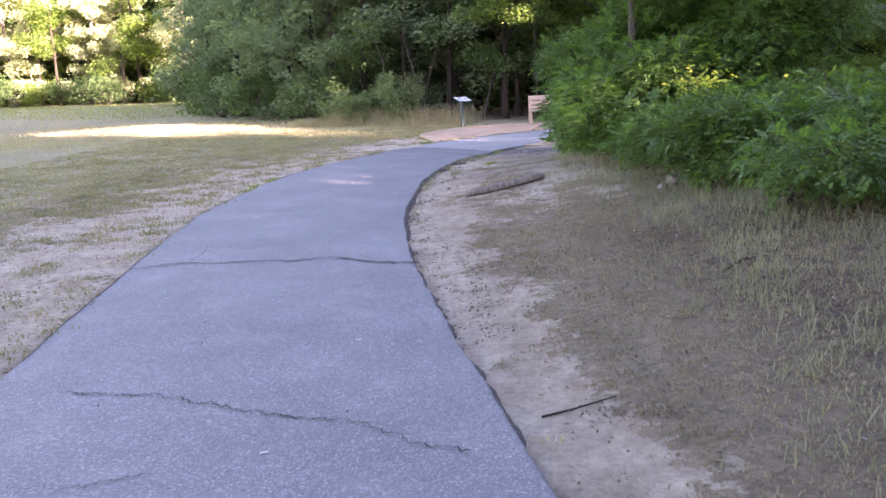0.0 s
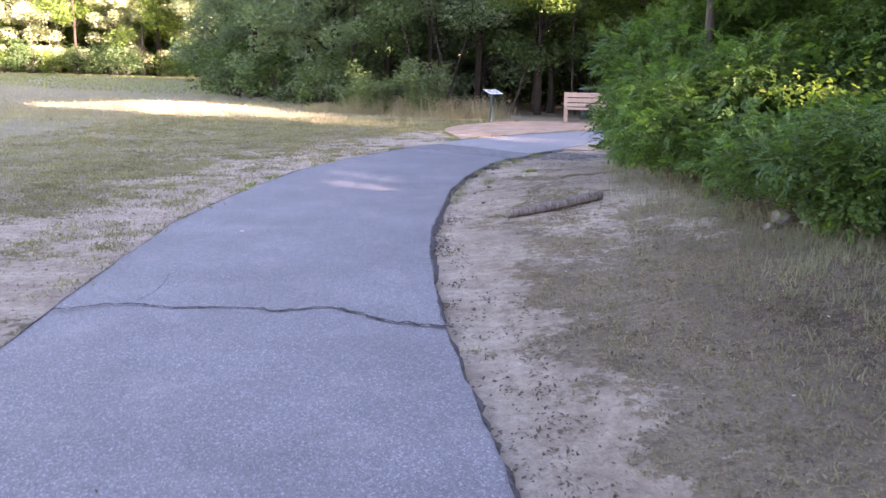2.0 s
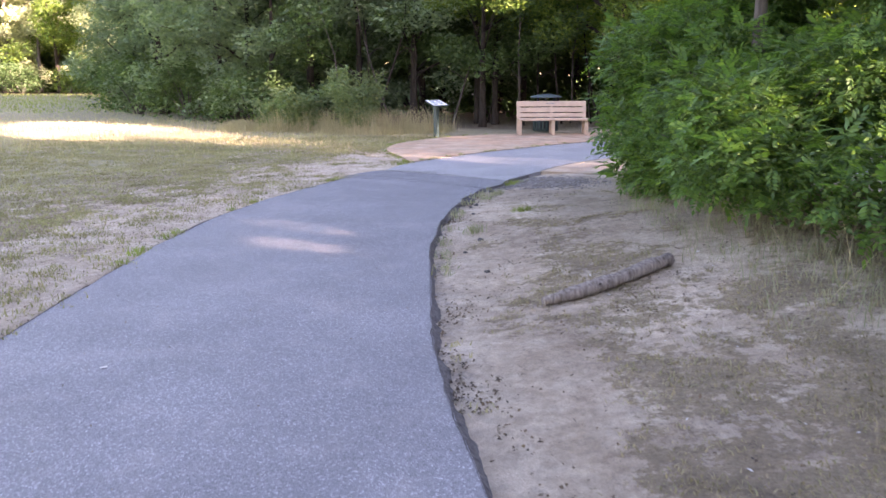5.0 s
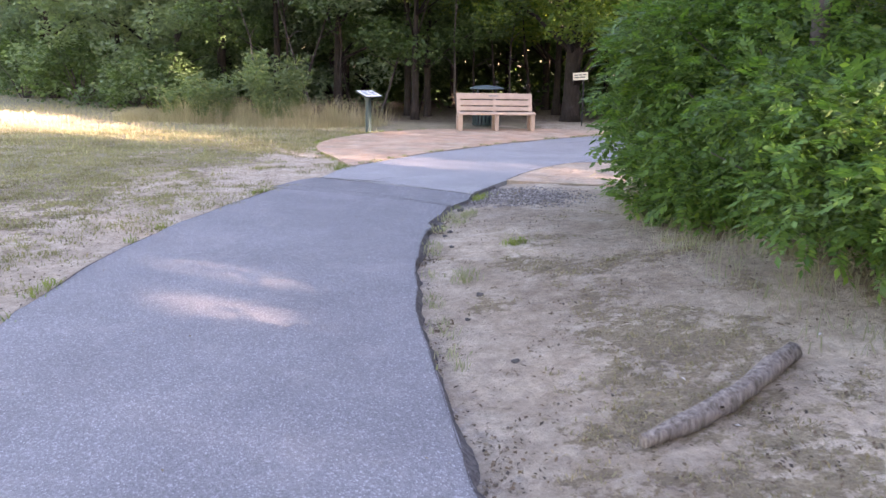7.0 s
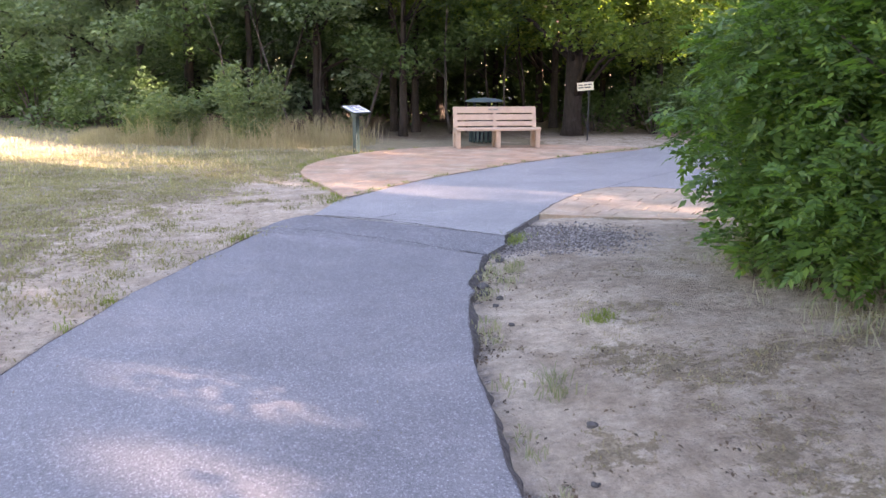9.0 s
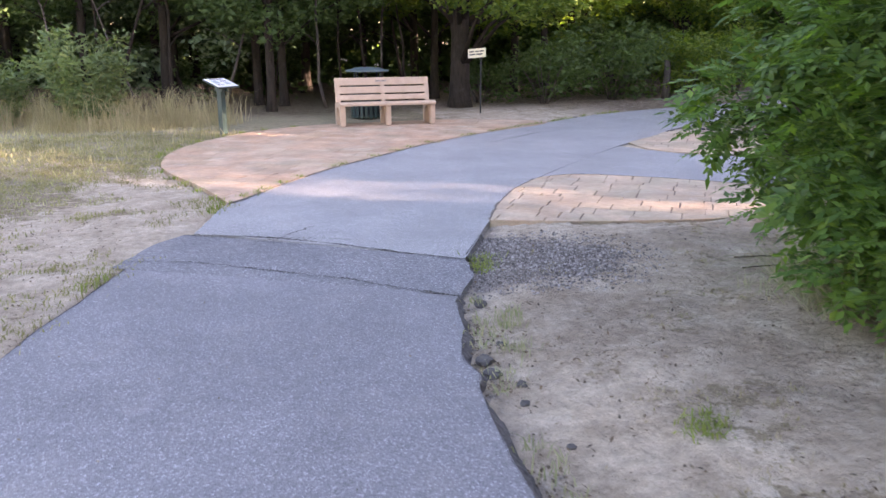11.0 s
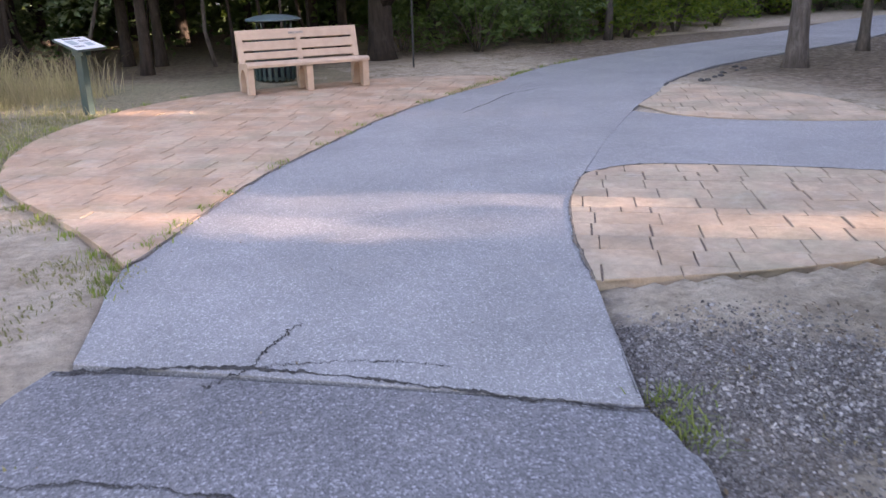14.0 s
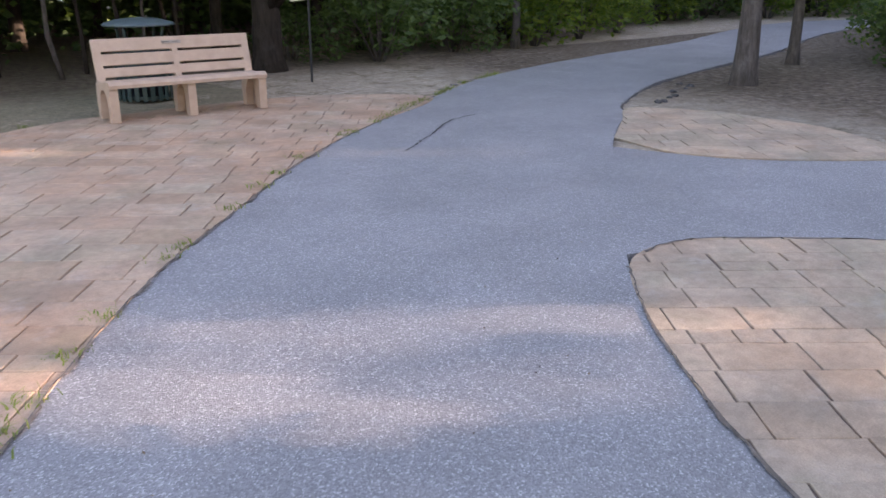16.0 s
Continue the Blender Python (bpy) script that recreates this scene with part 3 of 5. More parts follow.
def crack(points, width, parent, seed, n=260, wobble=0.035):
    line = spline(points, n)
    s = np.arange(n)
    line[:, 1] += (lattice(s * 0.16, s * 0 + 1.5, seed) - 0.5) * wobble * 1.3 + (lattice(s * 0.55, s * 0 + 1.5, seed + 1) - 0.5) * wobble + (lattice(s * 1.3, s * 0 + 1.5, seed + 3) - 0.5) * wobble * 0.6
    wv = width * (0.15 + 1.1 * lattice(s * 0.6, s * 0 + 7.5, seed + 2) * lattice(s * 0.11, s * 0 + 2.5, seed + 4) * 1.6)
    d = np.gradient(line, axis=0)
    nn = np.stack([d[:, 1], -d[:, 0]], 1)
    nn /= np.linalg.norm(nn, axis=1)[:, None]
    zz = (fractal(line[:, 0], line[:, 1], 0.8, 3, 3) - 0.5) * 0.012 + 0.0125
    v = np.stack([np.c_[line - nn * wv[:, None] / 2, zz], np.c_[line + nn * wv[:, None] / 2, zz]], 1).reshape(-1, 3)
    i = np.arange(n - 1)[:, None] * 2
    return from_arrays("crack", v, i + np.array([[0, 1, 3, 2]]), CRACK, parent, label="open dark crack in the asphalt")


crack([(-2.66, 7.04), (-2.25, 7.2), (-1.95, 7.14), (-1.4, 7.14), (-1.28, 7.09), (-0.92, 7.19), (-0.55, 6.95), (-0.15, 6.83)], 0.036, path_near, 31)
crack([(-2.0, 4.11), (-1.4, 3.98), (-1.05, 3.8), (-0.75, 3.67), (-0.43, 3.57), (-0.2, 3.42), (-0.16, 3.33), (0.1, 3.2)], 0.014, path_near, 41, wobble=0.05)
crack([(-2.55, 3.4), (-1.9, 3.1), (-1.5, 3.05), (-1.2, 3.12)], 0.006, path_near, 45)
crack([(-2.2, 7.22), (-2.17, 7.6), (-2.25, 8.1)], 0.006, path_near, 48, 50)
crack([(-0.55, 18.82), (0.09, 18.42), (0.5, 18.02), (0.86, 17.6), (1.24, 17.2)], 0.032, strip, 51)
crack([(-1.05, 18.13), (-0.57, 17.88), (-0.11, 17.43), (0.25, 17.1), (0.56, 16.72), (0.82, 16.42)], 0.018, strip, 61)
crack([(-0.07, 18.32), (0.15, 18.39), (0.26, 18.51), (0.51, 18.69)], 0.010, path_far, 71)
crack([(0.15, 18.39), (0.4, 18.26), (0.63, 18.12), (0.83, 17.93)], 0.006, path_far, 75)
crack([(4.51, 23.32), (5.2, 23.76), (5.81, 24.2), (6.38, 24.35)], 0.022, path_far, 81)


# ---- paved islands: stamped concrete blocks ----
def clip(poly, x0, y0, x1, y1):
    """The part of a polygon inside a rectangle."""
    for axis_, lim, keep in ((0, x0, 1), (0, x1, -1), (1, y0, 1), (1, y1, -1)):
        out = []
        for a, b in zip(poly, poly[1:] + poly[:1]):
            ia, ib = (a[axis_] - lim) * keep >= 0, (b[axis_] - lim) * keep >= 0
            if ia:
                out.append(a)
            if ia != ib:
                t = (lim - a[axis_]) / (b[axis_] - a[axis_])
                out.append((a[0] + (b[0] - a[0]) * t, a[1] + (b[1] - a[1]) * t))
        poly = out
        if len(poly) < 3:
            return []
    return poly


def rows_of_blocks(rng, x0, y0, x1, y1, depth, widths):
    """Rectangles of an ashlar pattern: courses with blocks of mixed widths, some split in two."""
    y = y0
    while y < y1:
        d = depth * rng.choice((1.0, 1.0, 1.0, 0.55))
        x = x0 - rng.random() * 0.3
        while x < x1:
            w = rng.choice(widths)
            yield x, y, x + w, y + d
            x += w
        y += d


def paving(name, outline, turn, material, seed, label, depth, widths):
    """A slab with its blocks as pieces proud of the joints."""
    rng = random.Random(seed)
    c, s = math.cos(turn), math.sin(turn)
    smooth_line = spline(outline + outline[:1], 120)[:-1]
    loc = [(x * c + y * s, -x * s + y * c) for x, y in smooth_line]
    bm = bmesh.new()
    vs = [bm.verts.new((x, y, -0.001)) for x, y in smooth_line]
    f = bm.faces.new(vs)
    ext = bmesh.ops.extrude_face_region(bm, geom=[f])
    bmesh.ops.translate(bm, vec=(0, 0, -0.12), verts=[v for v in ext["geom"] if isinstance(v, bmesh.types.BMVert)])
    bmesh.ops.recalc_face_normals(bm, faces=bm.faces)
    for fc in bm.faces:
        fc.material_index = 0 if fc.normal.z > 0.9 else 1
    slab = part(name, bm, JOINT)
    slab.data.materials.append(material)
    tagged(slab, label, "paving", kind="structure")
    xs, ys = [p[0] for p in loc], [p[1] for p in loc]
    pieces = []
    for x0, y0, x1, y1 in rows_of_blocks(rng, min(xs), min(ys), max(xs), max(ys), depth, widths):
        g = 0.002 + rng.random() * 0.005
        q = clip(loc, x0 + g, y0 + 0.0004 + rng.random() * 0.0022, x1 - g * rng.choice((0.5, 1, 1.8)), y1 - 0.0004 - rng.random() * 0.0022)
        if len(q) < 3:
            continue
        area = abs(sum(a[0] * b[1] - b[0] * a[1] for a, b in zip(q, q[1:] + q[:1]))) / 2
        if area < 0.002:
            continue
        worn = []
        for e0, e1 in zip(q, q[1:] + q[:1]):
            cuts = max(1, min(4, int(math.hypot(e1[0] - e0[0], e1[1] - e0[1]) / 0.09)))
            for j in range(cuts):
                jit = 0.0 if j == 0 else 0.0045
                worn.append((e0[0] + (e1[0] - e0[0]) * j / cuts + rng.uniform(-jit, jit), e0[1] + (e1[1] - e0[1]) * j / cuts + rng.uniform(-jit, jit)))
        pieces.append([(x * c - y * s, x * s + y * c) for x, y in worn])
    for i, q in enumerate(pieces):
        cx, cy = sum(p[0] for p in q) / len(q), sum(p[1] for p in q) / len(q)
        h = 0.007 + rng.random() * 0.004
        bm = bmesh.new()
        low = [bm.verts.new((x - cx, y - cy, -0.02)) for x, y in q]
        mid = [bm.verts.new((x - cx, y - cy, h - 0.003)) for x, y in q]
        up = []
        for x, y in q:
            r = math.hypot(x - cx, y - cy)
            up.append(bm.verts.new(((x - cx) * (1 - 0.004 / r), (y - cy) * (1 - 0.004 / r), h)))
        m = len(q)
        for a, b in ((low, mid), (mid, up)):
            for j in range(m):
                bm.faces.new((a[j], a[(j + 1) % m], b[(j + 1) % m], b[j]))
        bm.faces.new(up)
        bmesh.ops.recalc_face_normals(bm, faces=bm.faces)
        ob = part("block", bm, material, slab)
        ob.location = (cx, cy, 0)
    return slab


# ---- leaves, blades, trees ----
def leaf_cloud(centres, size, rs, up=0.6, wide=0.55, droop=0.25):
    """A folded four-cornered leaf at each centre."""
    n = len(centres)
    ang = rs.rand(n) * 2 * math.pi
    d = np.stack([np.cos(ang), np.sin(ang), rs.randn(n) * 0.45 - droop], 1)
    d /= np.linalg.norm(d, axis=1)[:, None]
    nn = rs.randn(n, 3) * (1 - up) + np.array([0, 0, up])
    nn -= d * (nn * d).sum(1)[:, None]
    nn /= np.linalg.norm(nn, axis=1)[:, None] + 1e-9
    s = np.cross(d, nn)
    L = (size * (0.6 + 0.8 * rs.rand(n)))[:, None]
    W = L * wide * 0.5
    a = centres
    tip = centres + d * L
    m = centres + d * L * 0.45
    l, r = m + s * W + nn * W * 0.35, m - s * W + nn * W * 0.35
    v = np.stack([a, l, tip, r], 1).reshape(-1, 3)
    return v, np.arange(n * 4).reshape(n, 4)


def crown_points(rs, n, clumps, spread, flat=0.7):
    """n points in round clumps, denser on the clumps' skins."""
    c = clumps[rs.randint(0, len(clumps), n)]
    d = rs.randn(n, 3)
    d /= np.linalg.norm(d, axis=1)[:, None]
    r = spread * (0.35 + 0.65 * rs.rand(n) ** 0.5) * (0.85 + 0.4 * rs.rand(n))
    d[:, 2] *= flat
    return c + d * r[:, None]


def tree(name, label, tall, bare, wide, trunk_r, n_leaf, leaf, leaf_m, bark_m, seed, n_limb=9, lean=0.0, low=1.0, spread=0.75, clump_n=34, arms=()):
    """A tree: tapered trunk, limbs and an uneven crown of leaves."""
    rng, rs = random.Random(seed), np.random.RandomState(seed)
    top = group(name, label=label, category="tree")
    top_h = tall * 0.78
    pts, rad = [], []
    px = py = 0.0
    for i in range(9):
        t = i / 8
        px += rng.uniform(-0.07, 0.07) + lean * 0.12
        py += rng.uniform(-0.07, 0.07)
        pts.append((px * t, py * t, top_h * t - 0.15))
        rad.append(trunk_r * (1.45 if i == 0 else 1.0) * (1 - 0.85 * t) + 0.01)
    pts.insert(1, (pts[0][0], pts[0][1], 0.25))
    rad.insert(1, trunk_r * 1.08)
    bm = bmesh.new()
    tube(bm, pts, rad, 10, 0.08, rng)
    part("trunk", bm, bark_m, top)
    clumps = []
    for i in range(n_limb):
        t = rng.uniform(bare / top_h, 0.98)
        k0 = 1 + t * 8
        b = Vector(pts[int(k0)])
        a = rng.random() * 6.283 + i * 2.4
        reach = wide * (0.55 + 0.5 * rng.random()) * (1.1 - 0.55 * t)
        e = b + Vector((math.cos(a) * reach, math.sin(a) * reach, tall * rng.uniform(0.04, 0.2)))
        mid = b.lerp(e, 0.5) + Vector((rng.uniform(-0.2, 0.2), rng.uniform(-0.2, 0.2), rng.uniform(0.0, 0.35)))
        bm = bmesh.new()
        r0 = trunk_r * 0.42 * (1.05 - t * 0.7)
        tube(bm, [b, mid, e], [r0, r0 * 0.6, 0.012], 6, 0.1, rng)
        part("limb", bm, bark_m, top)
        clumps += [e, mid.lerp(e, 0.5), mid + Vector((0, 0, 0.3))]
    for e in arms:
        e = Vector(e)
        b = Vector(pts[1 + min(7, int(e.z * 0.8 / top_h * 8))])
        mid = b.lerp(e, 0.5) + Vector((0, 0, 0.25))
        bm = bmesh.new()
        tube(bm, [b, mid, e], [trunk_r * 0.3, trunk_r * 0.18, 0.01], 6, 0.1, rng)
        part("limb", bm, bark_m, top)
        clumps += [e, e + Vector((rng.uniform(-0.5, 0.5), rng.uniform(-0.3, 0.3), rng.uniform(0, 0.4)))]
    while len(clumps) < clump_n:
        a, q = rng.random() * 6.283, rng.random() ** 0.5
        h = bare * low + (tall - bare * low) * rng.random()
        w = wide * (1.0 - 0.55 * max(0, (h - tall * 0.55) / (tall * 0.45)) ** 1.5)
        clumps.append(Vector((math.cos(a) * w * q, math.sin(a) * w * q, h)))
    cl = np.array([tuple(c) for c in clumps])
    pt = crown_points(rs, n_leaf, cl, spread)
    pt = pt[pt[:, 2] > 0.05]
    v, f = leaf_cloud(pt, leaf, rs)
    from_arrays("crown", v, f, leaf_m, top)
    return top


def shrub(name, label, r, tall, n_leaf, leaf, leaf_m, seed, stems=9, category="shrub", low=0.12):
    """A shrub: several stems from the ground and leaves in clumps."""
    rng, rs = random.Random(seed), np.random.RandomState(seed)
    top = group(name, label=label, category=category)
    clumps = []
    for i in range(stems):
        a = rng.random() * 6.283
        q = r * rng.uniform(0.25, 0.85)
        e = Vector((math.cos(a) * q, math.sin(a) * q, tall * rng.uniform(0.55, 0.95)))
        m = Vector((e.x * 0.45, e.y * 0.45, e.z * 0.5))
        bm = bmesh.new()
        tube(bm, [(e.x * 0.08, e.y * 0.08, -0.05), m, e], [0.022, 0.014, 0.005], 5, 0.1, rng)
        part("stem", bm, BARK, top)
        clumps += [e, m.lerp(e, 0.6)]
    for i in range(int(stems * 3.2)):
        a, q, h = rng.random() * 6.283, rng.random() ** 0.5 * r, rng.uniform(low, 1.0)
        q *= (0.75 + 0.5 * math.sin(h * 2.6)) * (1.0 - 0.5 * h ** 3)
        clumps.append(Vector((math.cos(a) * q, math.sin(a) * q, h * tall)))
    cl = np.array([tuple(c) for c in clumps])
    pt = crown_points(rs, n_leaf, cl, 0.2 * r + 0.12, 0.85)
    pt = pt[pt[:, 2] > 0.03]
    v, f = leaf_cloud(pt, leaf, rs)
    from_arrays("foliage", v, f, leaf_m, top)
    return top


def blades(name, xy, tall, width, material, seed, lean=0.45, z=None, parent=None, label="", category="grass", bend=True):
    """Grass blades, each a bent strip of two faces, as one stretch of stuff."""
    rs = np.random.RandomState(seed)
    n = len(xy)
    zz = height(xy[:, 0], xy[:, 1]) if z is None else np.full(n, z)
    h = np.asarray(tall) * (0.5 + 0.9 * rs.rand(n))
    a, b = rs.rand(n) * 6.283, rs.rand(n) * 6.283
    side = np.stack([np.cos(a), np.sin(a), 0 * a], 1) * (width * (0.6 + 0.8 * rs.rand(n)))[:, None]
    out = np.stack([np.cos(b), np.sin(b), 0 * b], 1) * (h * lean * rs.rand(n) * 2)[:, None]
    base = np.c_[xy, zz - 0.01]
    up = np.stack([0 * h, 0 * h, h], 1)
    mid = base + up * 0.55 + out * 0.3
    tip = base + up * np.clip(1 - lean * 0.5, 0.3, 1) + out
    v = np.stack([base - side, base + side, mid + side * 0.7, tip, mid - side * 0.7], 1).reshape(-1, 3)
    i = np.arange(n)[:, None] * 5
    f = np.vstack([i + [0, 1, 2], i + [0, 2, 4], i + [4, 2, 3]])
    ob = from_arrays(name, v, f, material, parent)
    if parent is None:
        tagged(ob, label, category, kind="stuff")
    return ob


def place(ob, x, y, turn=0.0, size=1.0, tilt=0.0, z=None):
    ob.matrix_world = pose(x, y, ground_z(x, y) if z is None else z, tilt, 0, turn)
    ob.scale = (size, size, size)
    return ob


def again(ob, x, y, turn, size, label=""):
    c = copy_thing(ob, pose(x, y, ground_z(x, y) - 0.03, 0, 0, turn))
    c.scale = (size, size, size)
    return tagged(c, label=label)

# ---- the woods ----
rng = random.Random(4)
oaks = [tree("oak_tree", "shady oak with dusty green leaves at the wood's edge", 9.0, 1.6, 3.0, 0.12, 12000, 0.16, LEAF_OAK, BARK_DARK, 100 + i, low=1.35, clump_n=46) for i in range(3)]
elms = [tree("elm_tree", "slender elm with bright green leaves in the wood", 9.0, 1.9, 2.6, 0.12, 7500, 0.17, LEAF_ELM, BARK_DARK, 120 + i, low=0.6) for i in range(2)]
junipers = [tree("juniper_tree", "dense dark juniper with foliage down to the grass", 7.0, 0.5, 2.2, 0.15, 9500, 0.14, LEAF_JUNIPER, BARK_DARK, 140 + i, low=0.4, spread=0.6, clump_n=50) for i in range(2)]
dusty = [tree("oak_tree", "spreading oak beside the meadow, dusty grey-green leaves lightened for haze", 9.0, 1.3, 3.0, 0.13, 13000, 0.16, LEAF_DUSTY_HAZE, BARK_DARK, 180 + i, low=0.5, clump_n=50) for i in range(2)]
sunlit_trees = [tree("poplar_tree", "tall far tree with low sunlight painted into its pale leaves", 9.5, 1.2, 2.3, 0.12, 9000, 0.17, LEAF_SUNLIT, BARK, 190 + i, low=0.6, spread=0.6, clump_n=40) for i in range(2)]
understory = [shrub("understory_shrub", "leafy green shrub on the wood's floor", 1.2, 1.7, 1900, 0.14, LEAF_OAK, 160 + i) for i in range(2)]
under_elm = [shrub("understory_shrub", "light green shrub beside the path", 1.1, 1.5, 1800, 0.13, LEAF_ELM, 170 + i) for i in range(2)]

EDGE_X = [-80, -25, -17, -15.5, -9, -3, 2, 7, 12, 18, 26, 36]
EDGE_Y = [116, 92, 88, 60, 43, 33.5, 31.0, 31.0, 31.6, 33.0, 34.6, 38.8]


def edge_y(x):
    return float(np.interp(x, EDGE_X, EDGE_Y))


place(oaks[0], 1.2, 35.5, 20, 1.0)
place(dusty[0], -6.2, 37.5, 20, 1.0)
place(dusty[1], -4.0, 34.6, 70, 0.8)
place(sunlit_trees[0], -47, 103, 0, 1.5)
place(sunlit_trees[1], -39, 99.5, 0, 1.45)
place(oaks[1], -1.0, 33.2, 80, 0.9)
place(oaks[2], 2.8, 32.4, 10, 0.92)
place(elms[0], 10.6, 32.2, 50, 0.9)
place(elms[1], 16.0, 33.2, 0, 0.95)
place(junipers[0], -9.5, 42.5, 0, 1.15)
place(junipers[1], -12.5, 48.5, 0, 1.2)
x = -14.0
while x < 32:
    for row, back in enumerate((1.2, 4.6, 9.0)):
        kind = rng.choice(dusty + dusty + junipers) if x < 1.6 else rng.choice(oaks + (elms if x > 6 else oaks) + elms)
        xx = x + rng.uniform(-0.9, 0.9) + row * 0.7
        yy = edge_y(xx) + back + rng.uniform(-0.6, 0.9)
        again(kind, xx, yy, rng.uniform(0, 360), rng.uniform(0.85, 1.2))
    x += 3.1 if x > -6 else 3.8
# undergrowth at the wood's edge beyond the path
place(understory[0], 9.3, 29.9, 0, 0.95)
place(understory[1], 11.6, 30.4, 40, 0.9)
place(under_elm[0], 13.9, 30.3, 0, 1.0)
place(under_elm[1], 16.2, 30.9, 90, 1.1)
for xx, yy, s in ((8.2, 30.4, 0.8), (10.4, 30.6, 1.1), (12.6, 31.2, 1.0), (18.5, 31.6, 1.2), (20.8, 32.6, 1.2), (23.2, 33.6, 1.3), (14.9, 31.6, 1.2), (17.2, 32.2, 1.3)):
    again(rng.choice(under_elm if xx > 13.5 else understory), xx, yy + rng.uniform(-0.2, 1.0), rng.uniform(0, 360), s * rng.uniform(0.55, 1.35))
for i in range(7):
    xx = -12.5 + i * 1.5
    again(rng.choice(understory + junipers[:1]), xx, edge_y(xx) - 0.6 + rng.uniform(-0.3, 0.3), rng.uniform(0, 360), rng.uniform(0.9, 1.2) * (1.0 if i < 6 else 0.8))
for xx, yy, s in ((24.5, 34.2, 1.3), (27.0, 34.2, 1.4), (29.5, 35.2, 1.4), (32.5, 36.2, 1.5), (35.5, 37.0, 1.6), (-4.6, 33.6, 1.1), (-7.3, 37.0, 1.3), (-10.6, 42.6, 1.4), (-13.2, 49.5, 1.5)):
    again(rng.choice(understory), xx, yy, rng.uniform(0, 360), s)
# bare stems under the canopy
for i in range(16):
    rr = random.Random(700 + i)
    bm = bmesh.new()
    p, r0 = Vector((0, 0, -0.1)), rr.uniform(0.025, 0.06)
    pts = [p.copy()]
    lean_x, lean_y = rr.uniform(-0.25, 0.25), rr.uniform(-0.2, 0.2)
    for j in range(5):
        p += Vector((lean_x + rr.uniform(-0.12, 0.12), lean_y + rr.uniform(-0.12, 0.12), 0.75))
        pts.append(p.copy())
    tube(bm, pts, [r0 * (1 - 0.14 * j) for j in range(6)], 7, 0.1, rr)
    for j in (2, 3, 4):
        a = rr.random() * 6.283
        e = pts[j] + Vector((math.cos(a), math.sin(a), 0.5)) * rr.uniform(0.4, 0.9)
        tube(bm, [pts[j], pts[j].lerp(e, 0.5) + Vector((0, 0, 0.06)), e], [r0 * 0.4, r0 * 0.28, 0.004], 5, 0.1, rr)
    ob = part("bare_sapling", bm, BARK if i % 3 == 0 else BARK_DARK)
    xx = -1.6 + i * 0.62 + rr.uniform(-0.3, 0.3)
    yy = 30.9 + rr.uniform(0.0, 3.2)
    ob.location = (xx, yy, ground_z(xx, yy))
    tagged(ob, "thin bare leaning stem in the dark wood", "sapling")
# the far side of the meadow; pale leaf colour carries the sunlight here
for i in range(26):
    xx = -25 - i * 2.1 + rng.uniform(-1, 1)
    again(rng.choice(sunlit_trees + sunlit_trees + elms), xx, edge_y(xx) + rng.uniform(-1.5, 6), rng.uniform(0, 360), rng.uniform(1.3, 1.9))
for i in range(14):
    xx = -66 + i * 4.2 + rng.uniform(-1, 1)
    again(rng.choice(oaks), xx, edge_y(xx) + 9 + rng.uniform(0, 4), rng.uniform(0, 360), rng.uniform(1.6, 2.1))
for i in range(12):
    xx = -60 + i * 3.6 + rng.uniform(-1, 1)
    again(rng.choice(understory + under_elm), xx, edge_y(xx) - 2.5 + rng.uniform(-1, 1), rng.uniform(0, 360), rng.uniform(1.5, 2.4))

# trees on the inner side of the bend
bend_tree = tree("shade_tree", "grey-trunked tree standing beside the bend of the path", 6.5, 1.9, 2.4, 0.165, 12000, 0.11, LEAF_ELM, BARK, 201, low=0.98, spread=0.55, clump_n=44)
place(bend_tree, 11.2, 23.75, 0)
young = tree("young_tree", "thin grey tree behind the paved islet", 5.0, 1.3, 1.6, 0.10, 7000, 0.10, LEAF_ELM, BARK, 203, low=0.9, spread=0.5)
place(young, 14.4, 24.6, 0)
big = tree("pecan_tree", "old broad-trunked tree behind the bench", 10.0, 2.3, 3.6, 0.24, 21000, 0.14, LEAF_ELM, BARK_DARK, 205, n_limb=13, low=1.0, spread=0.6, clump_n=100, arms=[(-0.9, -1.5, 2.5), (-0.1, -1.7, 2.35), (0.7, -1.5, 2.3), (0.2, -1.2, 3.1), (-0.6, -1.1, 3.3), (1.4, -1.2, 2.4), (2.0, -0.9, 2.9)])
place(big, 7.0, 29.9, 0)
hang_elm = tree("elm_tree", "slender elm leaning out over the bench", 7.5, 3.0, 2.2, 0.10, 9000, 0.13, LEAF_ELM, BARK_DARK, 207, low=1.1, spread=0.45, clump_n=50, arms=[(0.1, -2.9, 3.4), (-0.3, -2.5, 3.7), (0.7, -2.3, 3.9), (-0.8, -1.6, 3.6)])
place(hang_elm, 2.7, 30.5, 0)
for xx, yy, s in ((17.8, 22.4, 0.7), (20.5, 20.0, 0.6), (26.5, 23.5, 0.8), (33.5, 33.5, 1.0), (37.5, 30.5, 1.1), (30.5, 34.5, 0.9)):
    again(rng.choice(elms + oaks), xx, yy, rng.uniform(0, 360), s)
